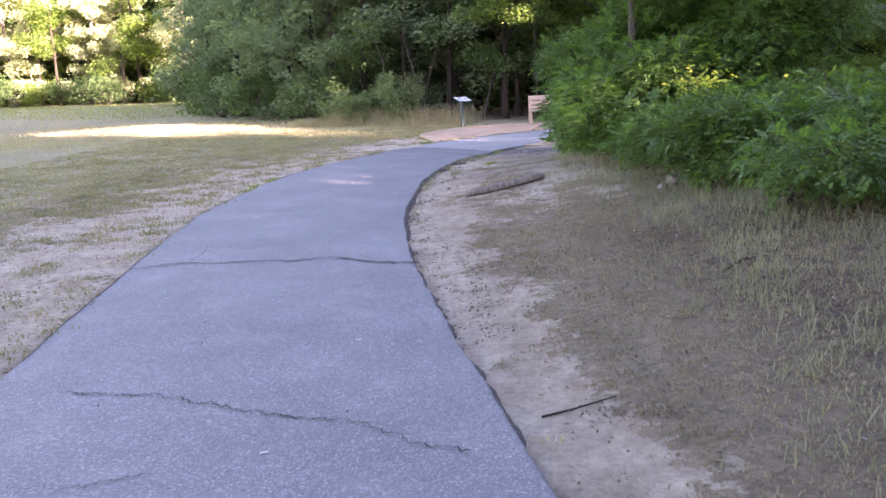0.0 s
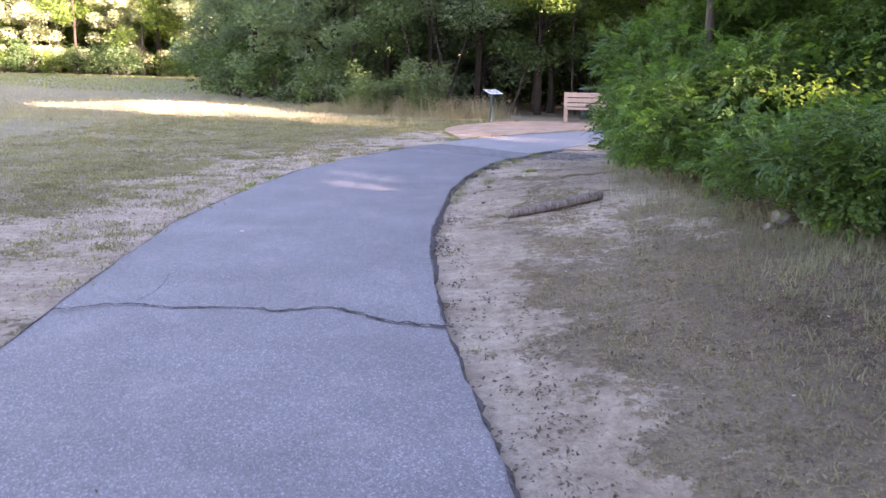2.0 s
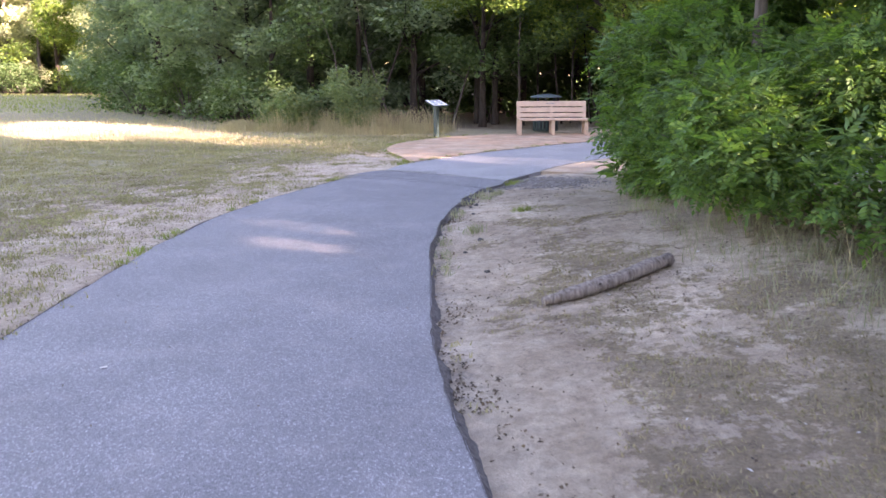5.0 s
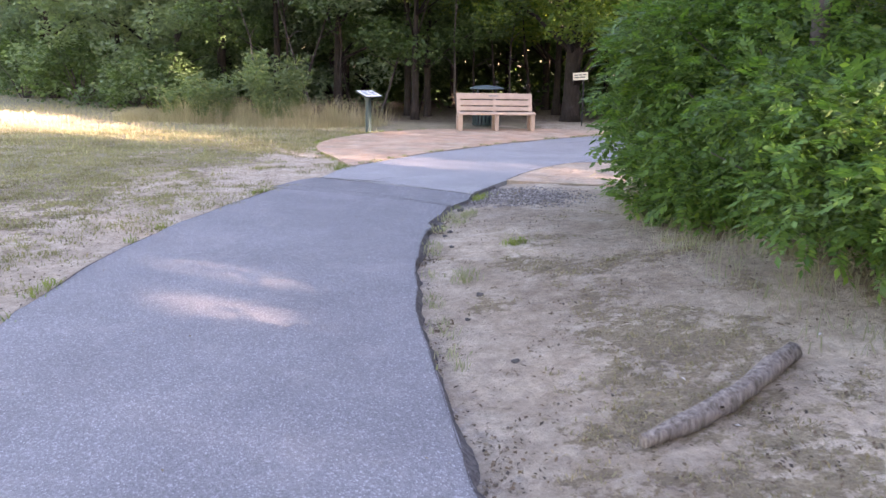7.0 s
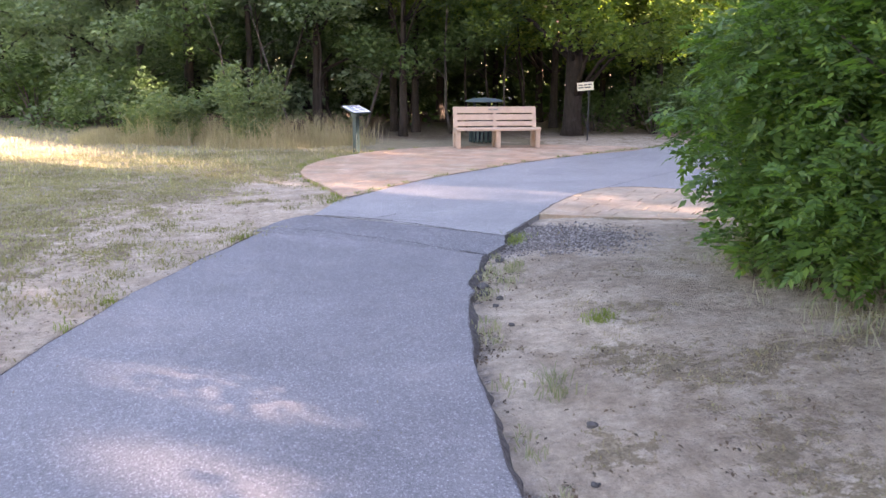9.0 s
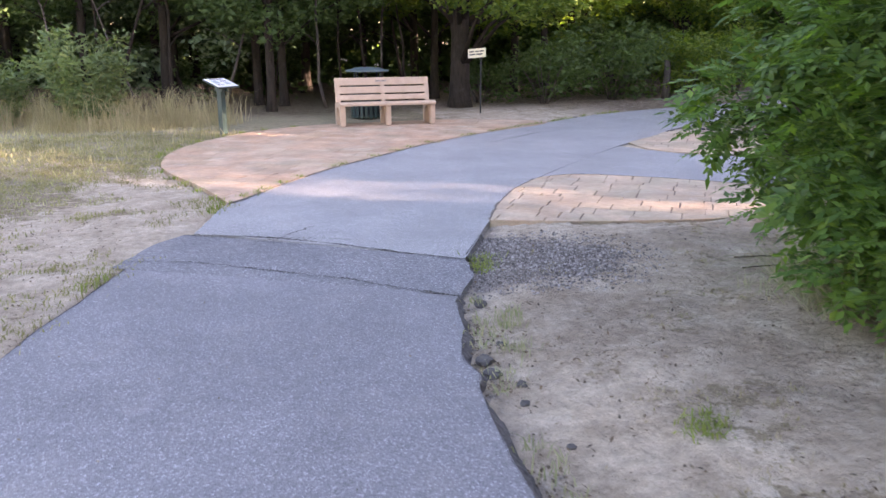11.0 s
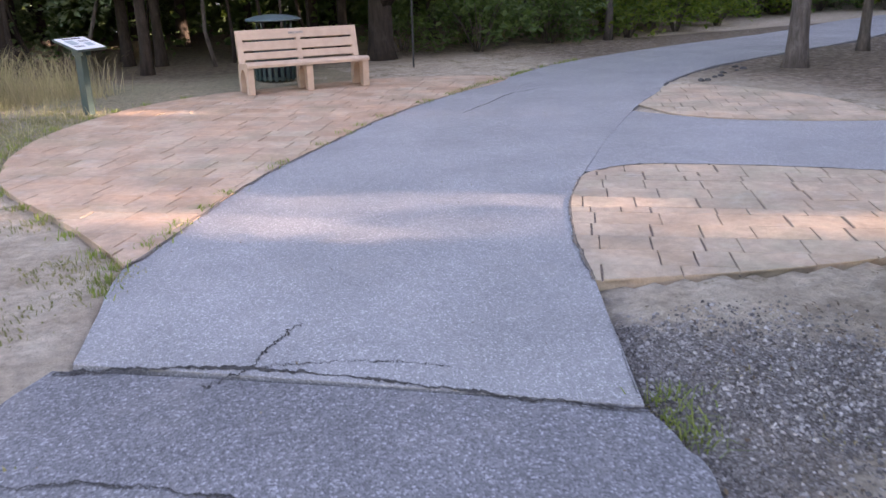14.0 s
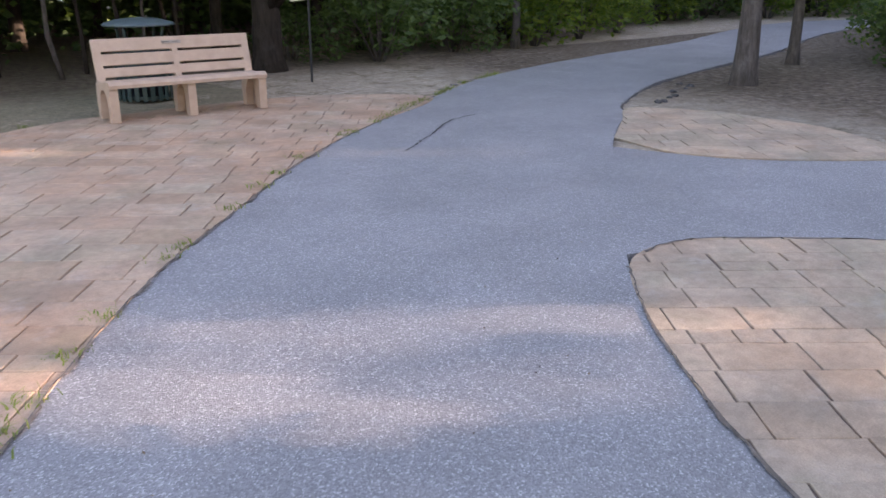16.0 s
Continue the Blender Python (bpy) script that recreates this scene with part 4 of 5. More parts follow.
for xx, yy, s in ((15.3, 22.5, 0.75), (14.7, 21.1, 0.9), (16.4, 22.7, 0.9), (16.8, 23.6, 0.8), (18.6, 24.2, 0.9), (15.6, 20.4, 1.0), (12.5, 18.5, 0.9), (19.0, 20.6, 1.2), (21.0, 25.0, 1.0), (23.4, 25.4, 1.1), (25.8, 25.2, 1.2), (24.5, 23.2, 1.3), (28.6, 32.6, 1.2), (31.4, 31.9, 1.3), (34.2, 30.4, 1.5), (37.0, 28.4, 1.6)):
    again(rng.choice(under_elm + understory), xx, yy, rng.uniform(0, 360), s)

# unseen trees added right of the start to shade the verge
for kind, xx, yy, s in ((oaks[1], 5.1, 1.9, 0.8), (oaks[1], 6.6, -0.6, 0.8), (elms[0], 5.6, -4.2, 0.8), (oaks[0], 9.2, -3.2, 0.9)):
    again(kind, xx, yy, rng.uniform(0, 360), s)

# unseen tall wood added towards the sun; its gaps shape the light lanes
FLECKS = ((9.4, -10.0, 0.09, 0.42), (9.95, -10.7, 0.07, 0.5), (10.2, -11.6, 0.08, 0.6), (8.5, -9.1, 0.07, 0.45), (7.35, -8.1, 0.07, 0.45), (10.6, -12.0, 0.10, 0.7), (8.8, -9.4, 0.06, 0.45), (22.3, -31.0, 0.2, 1.6))


def fleck(u, p, grow):
    """Small gaps that let single flecks of sun fall on the path."""
    lane = np.zeros(np.shape(u), bool)
    for uu, pp, ru, rp in FLECKS:
        lane |= ((u - uu) / (ru * 1.5 + grow)) ** 2 + ((p - pp) / (rp + grow * 4.5)) ** 2 < 1
    return lane


def lit_lane(u, p):
    """Where the low sun finds its way to the ground."""
    lo = np.interp(-p, [8, 15, 32, 62], [15.3, 15.7, 13.0, 14.0])
    hi = np.interp(-p, [8, 15, 25, 35, 62], [16.9, 17.0, 19.2, 19.6, 20.0])
    lane = (u > lo) & (u < hi) & (p < -7) & (p > -33)
    lane |= (np.abs(u - 20.45) < 0.22) & (p < -9) & (p > -24)
    lane |= (np.abs(u - 18.95) < 0.14) & (p < -12) & (p > -18)
    lane |= (u > 28.8) & (u < 38) & (p < -21) & (p > -46) & (fractal(u, p * 0.25, 0.8, 55, 2) > 0.57)
    lane |= fleck(u, p, 0.0)
    return lane


def sun_wood(seed):
    """The wood's leaves: large ones, and small ones round the gaps."""
    rs = np.random.RandomState(seed)
    tan = math.tan(SUN_EL)

    def halo(u, p):
        near = lit_lane(u, p) | fleck(u, p, 0.7)
        for du, dz in ((0.45, 0), (-0.45, 0), (0, 0.45), (0, -0.45), (0.3, 0.3), (-0.3, 0.3), (0.3, -0.3), (-0.3, -0.3), (0.2, 0), (-0.2, 0), (0, 0.2), (0, -0.2)):
            near |= lit_lane(u + du, p + dz / tan)
        return near

    def leaves_at(u, d, z, size):
        pt = np.stack([SUN_AZ.x * d + SUN_U.x * u, SUN_AZ.y * d + SUN_U.y * u, z], 1)
        return leaf_cloud(pt, size, rs, up=0.25, wide=0.85)

    n = 110000
    u = rs.uniform(-30, 75, n)
    d = 24 + rs.uniform(-1, 5, n)
    top = 21.5 + 5 * (lattice(u * 0.25, u * 0 + 2.5, 71) - 0.5)
    z = rs.rand(n) * top
    keep = ~halo(u, d - z / tan)
    more = rs.rand(n) < 0.6
    u2, z2 = rs.uniform(-12, 60, n)[more], rs.uniform(1, 14, n)[more]
    d2 = d[more]
    k2 = ~halo(u2, d2 - z2 / tan)
    v1, f1 = leaves_at(np.r_[u[keep], u2[k2]], np.r_[d[keep], d2[k2]], np.r_[z[keep], z2[k2]], 0.8)
    n = 1400000
    u = rs.uniform(6, 39, n)
    d = 24 + rs.uniform(-1, 5, n)
    z = 6 + rs.rand(n) * 14.5
    p = d - z / tan
    keep = halo(u, p) & ~lit_lane(u, p) & ~fleck(u, p, 0.14)
    keep |= lit_lane(u, p) & (u < 18) & (rs.rand(n) < np.interp(-p, [9, 14, 16, 20, 25], [0.10, 0.10, 0.12, 0.07, 0.03]))
    keep |= lit_lane(u, p) & (u > 18) & (u < 22) & (p > -25) & (rs.rand(n) < 0.05)
    v2, f2 = leaves_at(u[keep], d[keep], z[keep], 0.2)
    ob = from_arrays("tall_wood", np.vstack([v1, v2]), np.vstack([f1, f2 + len(v1)]), LEAF_OAK)
    tagged(ob, "unseen tall belt of dark green leaves added to shade the place", "wood", kind="stuff")
    return ob


sun_wood(9)


def deep_wood(seed):
    """The thick inside of the wood behind its edge trees."""
    rs = np.random.RandomState(seed)
    n = 150000
    x = rs.uniform(-15, 40, n)
    back = 3.0 + rs.rand(n) ** 0.8 * 13
    y = np.interp(x, EDGE_X, EDGE_Y) + back
    z = rs.rand(n) * (11 + 0 * x)
    gap = fractal(x, z * 1.5 + y, 0.45, 91, 3)
    keep = (gap > 0.36) | (back > 7)
    keep &= (back > 9) | (rs.rand(n) < 0.75)
    far = keep & (back > 9)
    v, f = leaf_cloud(np.stack([x, y, z], 1)[far], 0.42, rs, up=0.3, wide=0.7)
    v2, f2 = leaf_cloud(np.stack([x, y, z], 1)[keep & ~far], 0.2, rs, up=0.3, wide=0.6)
    v, f = np.vstack([v, v2]), np.vstack([f, f2 + len(v)])
    tagged(from_arrays("deep_wood", v, f, LEAF_OAK), "dark thick inside of the wood", "wood", kind="stuff")
    n = 45000
    x = rs.uniform(-95, -24, n)
    y = np.interp(x, EDGE_X, EDGE_Y) + 6 + rs.rand(n) * 14
    z = rs.rand(n) * 17
    v, f = leaf_cloud(np.stack([x, y, z], 1), 0.9, rs, up=0.3, wide=0.7)
    tagged(from_arrays("deep_wood", v, f, LEAF_OAK), "far dark wood beyond the meadow", "wood", kind="stuff")
    n = 16000
    x, y, z = rs.uniform(37, 62, n), rs.uniform(22, 46, n), rs.rand(n) * 12
    v, f = leaf_cloud(np.stack([x, y, z], 1), 0.75, rs, up=0.3, wide=0.7)
    tagged(from_arrays("deep_wood", v, f, LEAF_OAK), "dark wood beyond the far bend of the path", "wood", kind="stuff")


deep_wood(12)


# ---- the large bush beside the path ----
def compound_leaves(base, direction, rs, length=0.24, pairs=6):
    """Feather leaves: pairs of narrow leaflets along a drooping stalk."""
    n = len(base)
    d = direction / (np.linalg.norm(direction, axis=1)[:, None] + 1e-9)
    side = np.cross(d, np.array([0, 0, 1.0]) + rs.randn(n, 3) * 0.25)
    side /= np.linalg.norm(side, axis=1)[:, None] + 1e-9
    upv = np.cross(side, d)
    L = length * (0.7 + 0.6 * rs.rand(n))[:, None]
    vs = []
    for i in range(pairs * 2 + 1):
        t = 0.2 + 0.8 * (i // 2) / pairs
        root = base + d * L * t - upv * L * 0.28 * t * t
        if i == pairs * 2:
            ld = d - upv * 0.5
        else:
            ld = side * (1 if i % 2 else -1) + d * 0.55 - upv * 0.25
        ld = ld + rs.randn(n, 3) * 0.12
        ld /= np.linalg.norm(ld, axis=1)[:, None]
        ll = L * 0.34 * (0.75 + 0.5 * rs.rand(n))[:, None]
        w = np.cross(ld, upv)
        w /= np.linalg.norm(w, axis=1)[:, None] + 1e-9
        w = w * ll * 0.23
        m = root + ld * ll * 0.45
        vs.append(np.stack([root, m + w + upv * ll * 0.04, root + ld * ll, m - w + upv * ll * 0.04], 1))
    v = np.concatenate(vs, 0).reshape(-1, 3)
    return v, np.arange(len(v)).reshape(-1, 4)


def bush(name, label, centre, lobes, n_comp, n_small, seed, yellow=0, stems=16, comp_len=0.24, small=0.055, yellow_at=(-0.3, 0.3, 1.1)):
    """A big bush: woody stems, feather leaves on the outer shell, small leaves within. lobes: (x, y, z, radius x, y, z)."""
    rng, rs = random.Random(seed), np.random.RandomState(seed)
    cz = ground_z(*centre)
    top = group(name, pose(centre[0], centre[1], cz), label=label, category="bush")
    sub = []
    for l in lobes:
        for i in range(10):
            d = Vector((rng.gauss(0, 1), rng.gauss(0, 1), rng.gauss(0.15, 0.8))).normalized()
            q = rng.uniform(0.28, 0.46)
            sub.append((l[0] + d.x * l[3] * 0.68, l[1] + d.y * l[4] * 0.68, max(0.22, l[2] + d.z * l[5] * 0.68), l[3] * q, l[4] * q, l[5] * q))
        sub.append((l[0], l[1], l[2], l[3] * 0.6, l[4] * 0.6, l[5] * 0.6))
    lob = np.array(sub, float)
    wgt = lob[:, 3] * lob[:, 4] * lob[:, 5]
    wgt /= wgt.sum()

    def shell(n, inner):
        i = rs.choice(len(lob), n, p=wgt)
        d = rs.randn(n, 3)
        d /= np.linalg.norm(d, axis=1)[:, None]
        r = inner + (1 - inner) * rs.rand(n) ** 0.6
        bumpy = 0.8 + 0.42 * fractal(d[:, 0] * 2 + i * 3.1 + 9, d[:, 1] * 2 + d[:, 2] * 2.5 + 9, 1.6, seed, 3)
        q = lob[i, :3] + d * lob[i, 3:] * (r * bumpy)[:, None]
        return q, d, i

    for i in range(stems):
        li = rng.randrange(len(lobes))
        l = lobes[li]
        a = rng.random() * 6.283
        e = Vector((l[0] + math.cos(a) * l[3] * 0.7, l[1] + math.sin(a) * l[4] * 0.7, l[2] + l[5] * rng.uniform(-0.2, 0.7)))
        b = Vector((l[0] * 0.55 + rng.uniform(-0.2, 0.2), l[1] * 0.55 + rng.uniform(-0.2, 0.2), -0.08))
        m = b.lerp(e, 0.5) + Vector((0, 0, 0.15 * e.z))
        bm = bmesh.new()
        tube(bm, [b, m, e], [0.022, 0.014, 0.004], 6, 0.1, rng)
        part("stem", bm, BARK, top)
    if n_comp:
        q, d, i = shell(n_comp, 0.55)
        ok = q[:, 2] > 0.12
        q, d = q[ok], d[ok]
        dirs = d * np.array([1, 1, 0.35]) + rs.randn(len(q), 3) * 0.35
        v, f = compound_leaves(q, dirs, rs, comp_len)
        from_arrays("feather_foliage", v, f, LEAF_BUSH, top, label="fresh green feather-shaped leaves")
    q, d, i = shell(n_small, 0.3)
    ok = q[:, 2] > 0.06
    v, f = leaf_cloud(q[ok], small, rs, up=0.45, wide=0.5)
    from_arrays("small_foliage", v, f, LEAF_SMALL, top)
    # clusters of yellow leaves that paint sunlit spots on the bush
    if yellow:
        q, d, i = shell(yellow, 0.85)
        k0 = np.vstack([q[rs.randint(0, len(q), 3)], [yellow_at] * 3])
        pt = k0[rs.randint(0, 6, yellow)] + rs.randn(yellow, 3) * np.array([0.22, 0.16, 0.09])
        v, f = leaf_cloud(pt, small * 1.2, rs)
        from_arrays("yellowed_foliage", v, f, LEAF_SUN_YELLOW, top, label="leaves painted yellow as if sunlit")
    return top


bush("large_bush", "large dense green bush overhanging the sandy verge", (3.5, 12.9),
     [(-1.05, -1.5, 0.45, 0.8, 0.8, 0.5), (-0.6, -2.3, 0.42, 0.8, 0.75, 0.48), (0.3, -2.4, 0.55, 1.0, 0.9, 0.55), (0, -0.1, 0.95, 1.6, 1.6, 0.95), (-0.5, 1.6, 1.25, 1.0, 1.1, 1.2), (0.8, -0.9, 0.95, 1.3, 1.3, 0.9), (0.9, 0.8, 2.6, 1.5, 1.6, 1.2), (1.9, -0.2, 2.2, 1.5, 1.6, 1.5), (-0.9, -0.6, 0.7, 0.85, 1.1, 0.75), (-0.9, -0.7, 0.42, 0.7, 0.6, 0.45), (-0.95, 0.1, 0.45, 0.7, 0.6, 0.48), (-0.9, 0.9, 0.5, 0.7, 0.6, 0.5), (-0.75, 1.7, 0.5, 0.7, 0.6, 0.5), (-0.6, 2.3, 0.5, 0.6, 0.6, 0.5)], 17500, 80000, 301, 420, comp_len=0.165, yellow_at=(-0.15, -2.4, 0.98))
bush("low_bush", "low rounded green bush at the edge of the verge", (3.1, 8.1),
     [(0, 0, 0.5, 1.0, 1.0, 0.5), (0.7, -1.1, 0.5, 0.9, 0.8, 0.5), (1.3, 0.5, 0.6, 1.2, 1.1, 0.58), (-0.3, 0.8, 0.42, 0.75, 0.8, 0.42), (2.0, -1.0, 0.6, 1.0, 1.0, 0.6), (0.2, 1.9, 0.45, 1.0, 0.9, 0.45), (0.15, -1.6, 0.42, 0.8, 0.75, 0.45)], 5000, 42000, 303, 160, 14, 0.14, 0.045)
bush("ash_sapling", "green sapling with feather leaves beside the sandy verge", (3.95, 15.55),
     [(0, 0, 1.5, 1.2, 1.1, 1.2), (-0.8, 0.5, 1.0, 0.65, 0.6, 0.65), (0.3, 0.4, 2.6, 1.3, 1.3, 1.1), (-0.9, -0.8, 1.0, 1.0, 1.0, 1.1), (-0.4, 0.3, 0.5, 0.8, 0.7, 0.45), (0.8, -0.3, 1.2, 1.2, 1.1, 1.1), (-0.6, 0.1, 1.9, 0.9, 0.9, 0.8), (-1.2, -1.3, 0.5, 0.8, 0.9, 0.5)], 8500, 26000, 305, 0, 22, 0.22, 0.05)
bush_tree = tree("bush_tree", "thin grey trunk rising out of the large bush", 6.0, 2.9, 2.0, 0.085, 4500, 0.10, LEAF_SMALL, BARK, 311, low=1.0)
place(bush_tree, 3.25, 13.75, 0)

# grey-green tall plants behind the information board
def tall_plant(x, y, tall, r, n, seed, label):
    rs, rng2 = np.random.RandomState(seed), random.Random(seed)
    top = group("tall_weed", pose(x, y, ground_z(x, y)), label=label, category="plant")
    pts = []
    for i in range(n):
        a, q = rng2.random() * 6.283, rng2.random() ** 0.5 * r
        e = Vector((math.cos(a) * q * 1.6, math.sin(a) * q * 1.6, tall * rng2.uniform(0.65, 1.05)))
        b = Vector((math.cos(a) * q * 0.6, math.sin(a) * q * 0.6, -0.03))
        bm = bmesh.new()
        tube(bm, [b, b.lerp(e, 0.5), e], [0.012, 0.009, 0.004], 5)
        part("stalk", bm, LEAF_GREY, top)
        for k2 in range(150):
            t = rng2.uniform(0.15, 1.02)
            pts.append(b.lerp(e, t) + Vector((rng2.gauss(0, 0.07), rng2.gauss(0, 0.07), rng2.gauss(0, 0.03))))
    v, f = leaf_cloud(np.array([tuple(p) for p in pts]), 0.13, rs, up=0.4, wide=0.3, droop=-0.3)
    from_arrays("leaves", v, f, LEAF_GREY, top)
    return top


tall_plant(-1.0, 28.6, 1.75, 0.55, 22, 401, "tall grey-green weeds in dry grass")
tall_plant(-2.7, 29.6, 1.15, 0.55, 18, 402, "lower grey-green weeds in dry grass")
tall_plant(-3.6, 30.4, 0.9, 0.4, 10, 403, "lower grey-green weeds in dry grass")


# ---- bench ----
def bench(x, y, turn):
    top = group("park_bench", pose(x, y, 0.012, 0, 0, turn), label="tan moulded plastic park bench on the paving", category="bench")
    W = 1.80

    def leg(px):
        # one support: front and back legs joined by an arch under the seat
        bm = bmesh.new()
        prof = [(0.0, 0), (0.105, 0), (0.115, 0.20), (0.14, 0.28), (0.20, 0.325), (0.28, 0.325), (0.35, 0.27), (0.375, 0.18), (0.38, 0), (0.47, 0), (0.49, 0.2), (0.47, 0.385), (0.02, 0.385), (0.0, 0.33)]
        a = [bm.verts.new((-0.045, py, pz)) for py, pz in prof]
        b = [bm.verts.new((0.045, py, pz)) for py, pz in prof]
        n = len(prof)
        for j in range(n):
            bm.faces.new((a[j], a[(j + 1) % n], b[(j + 1) % n], b[j]))
        fa, fb = bm.faces.new(a[::-1]), bm.faces.new(b)
        bmesh.ops.triangulate(bm, faces=[fa, fb])
        bmesh.ops.recalc_face_normals(bm, faces=bm.faces)
        bmesh.ops.transform(bm, matrix=pose(px, 0, 0), verts=bm.verts)
        part("leg", bm, PLASTIC, top)

    for px in (-W / 2 + 0.05, 0.0, W / 2 - 0.05):
        leg(px)
    bm = bmesh.new()
    prof = [(-0.03, 0.36), (-0.035, 0.395), (-0.01, 0.425), (0.05, 0.43), (0.30, 0.405), (0.36, 0.41), (0.36, 0.37), (0.05, 0.375)]
    a = [bm.verts.new((-W / 2, py, pz)) for py, pz in prof]
    b = [bm.verts.new((W / 2, py, pz)) for py, pz in prof]
    n = len(prof)
    for j in range(n):
        f = bm.faces.new((a[j], b[j], b[(j + 1) % n], a[(j + 1) % n]))
    bm.faces.new(a)
    bm.faces.new(b[::-1])
    bmesh.ops.recalc_face_normals(bm, faces=bm.faces)
    part("seat", bm, PLASTIC, top)
    # back: leaning boards between end posts and a middle rib
    lean = pose(0, 0.385, 0.40, -13, 0, 0)
    for z0, z1 in ((0.035, 0.135), (0.16, 0.285), (0.31, 0.45)):
        bm = bmesh.new()
        box(bm, W - 0.12, 0.045, z1 - z0, lean @ pose(0, 0, (z0 + z1) / 2), 0.010)
        part("back_board", bm, PLASTIC, top)
    for px, w in ((-W / 2 + 0.045, 0.09), (W / 2 - 0.045, 0.09), (0, 0.075)):
        bm = bmesh.new()
        box(bm, w, 0.052 if abs(px) > 0.1 else 0.05, 0.50 if abs(px) > 0.1 else 0.47, lean @ pose(px, 0.002, 0.20 if abs(px) > 0.1 else 0.19), 0.012)
        part("back_post", bm, PLASTIC, top)
    bm = bmesh.new()
    box(bm, 0.22, 0.006, 0.035, lean @ pose(-0.03, -0.031, 0.385), 0.002)
    plq = part("plaque", bm, PLAQUE, top, "small grey metal plaque")
    for i, (px, w) in enumerate(((-0.07, 0.07), (0.03, 0.06))):
        bm = bmesh.new()
        box(bm, w, 0.002, 0.006, lean @ pose(px - 0.02, -0.0355, 0.385))
        part("engraved_line", bm, PRINT_DARK, plq)
    return top


bench(3.97, 26.40, -4.7)


# ---- litter bin ----
def litter_bin(x, y):
    top = group("litter_bin", pose(x, y, ground_z(x, y) - 0.005), label="dark green slatted litter bin with a canopy roof", category="bin")
    bm = bmesh.new()
    tube(bm, [(0, 0, 0.06), (0, 0, 0.70)], [0.26, 0.27], 20)
    part("liner", bm, BIN_LINER, top, "blue-black liner")
    for z in (0.05, 0.40, 0.72):
        bm = bmesh.new()
        n = 24
        r = [[bm.verts.new((math.cos(6.2832 * j / n) * rr, math.sin(6.2832 * j / n) * rr, zz)) for j in range(n)] for rr, zz in ((0.30, z), (0.325, z), (0.325, z + 0.04), (0.30, z + 0.04))]
        for q0, q1 in zip(r, r[1:] + r[:1]):
            for j in range(n):
                bm.faces.new((q0[j], q0[(j + 1) % n], q1[(j + 1) % n], q1[j]))
        part("hoop", bm, GREEN_STEEL, top)
    for i in range(22):
        a = 6.2832 * i / 22
        bm = bmesh.new()
        box(bm, 0.012, 0.055, 0.74, pose(math.cos(a) * 0.337, math.sin(a) * 0.337, 0.40, 0, 0, math.degrees(a)), 0.003, 1)
        part("slat", bm, GREEN_STEEL, top)
    for i in range(4):
        a = 0.6 + 1.5708 * i
        bm = bmesh.new()
        tube(bm, [(math.cos(a) * 0.30, math.sin(a) * 0.30, 0.70), (math.cos(a) * 0.33, math.sin(a) * 0.33, 0.98)], [0.018, 0.018], 8)
        part("post", bm, GREEN_STEEL, top)
    bm = bmesh.new()
    n = 24
    rings = [[bm.verts.new((math.cos(6.2832 * j / n) * rr, math.sin(6.2832 * j / n) * rr, zz)) for j in range(n)] for rr, zz in ((0.42, 0.93), (0.44, 0.945), (0.42, 0.965), (0.25, 1.01), (0.02, 1.03))]
    for q0, q1 in zip(rings, rings[1:]):
        for j in range(n):
            bm.faces.new((q0[j], q0[(j + 1) % n], q1[(j + 1) % n], q1[j])).smooth = True
    bm.faces.new(rings[0][::-1])
    bm.faces.new(rings[-1])
    part("roof", bm, GREEN_ROOF, top, "dusty green domed roof")
    return top


litter_bin(4.12, 28.05)


# ---- information board ----
def board(x, y, turn):
    top = group("information_board", pose(x, y, ground_z(x, y) - 0.01, 0, 0, turn), label="low information board on a dark green post", category="sign")
    bm = bmesh.new()
    box(bm, 0.10, 0.10, 0.90, pose(0, 0, 0.38), 0.008)
    part("post", bm, GREEN_STEEL, top)
    tilt = pose(0, -0.02, 0.86, 20, 0, 0)
    bm = bmesh.new()
    box(bm, 0.50, 0.37, 0.025, tilt, 0.006)
    fr_ = part("frame", bm, GREEN_STEEL, top)
    bm = bmesh.new()
    box(bm, 0.475, 0.345, 0.006, tilt @ pose(0, 0, 0.0155), 0.002)
    pn = part("panel", bm, WHITE_PANEL, top, "white printed panel")
    for px, py, w, h, mt in ((-0.13, 0.03, 0.16, 0.15, PRINT_BLUE), (0.12, -0.06, 0.14, 0.10, PRINT_BLUE), (0.0, 0.155, 0.36, 0.03, PRINT_DARK), (0.12, 0.07, 0.2, 0.012, PRINT_DARK), (0.12, 0.04, 0.2, 0.012, PRINT_DARK), (-0.13, -0.09, 0.2, 0.012, PRINT_DARK), (-0.13, -0.12, 0.18, 0.012, PRINT_DARK)):
        bm = bmesh.new()
        box(bm, w * 0.8, h * 0.85, 0.002, tilt @ pose(px * 0.82, py * 0.86, 0.0195))
        part("print", bm, mt, pn)
    for sx in (-0.06, 0.06):
        bm = bmesh.new()
        box(bm, 0.02, 0.16, 0.10, pose(sx, -0.02, 0.78), 0.004)
        part("bracket", bm, GREEN_STEEL, top)
    return top


board(0.97, 26.33, 38)


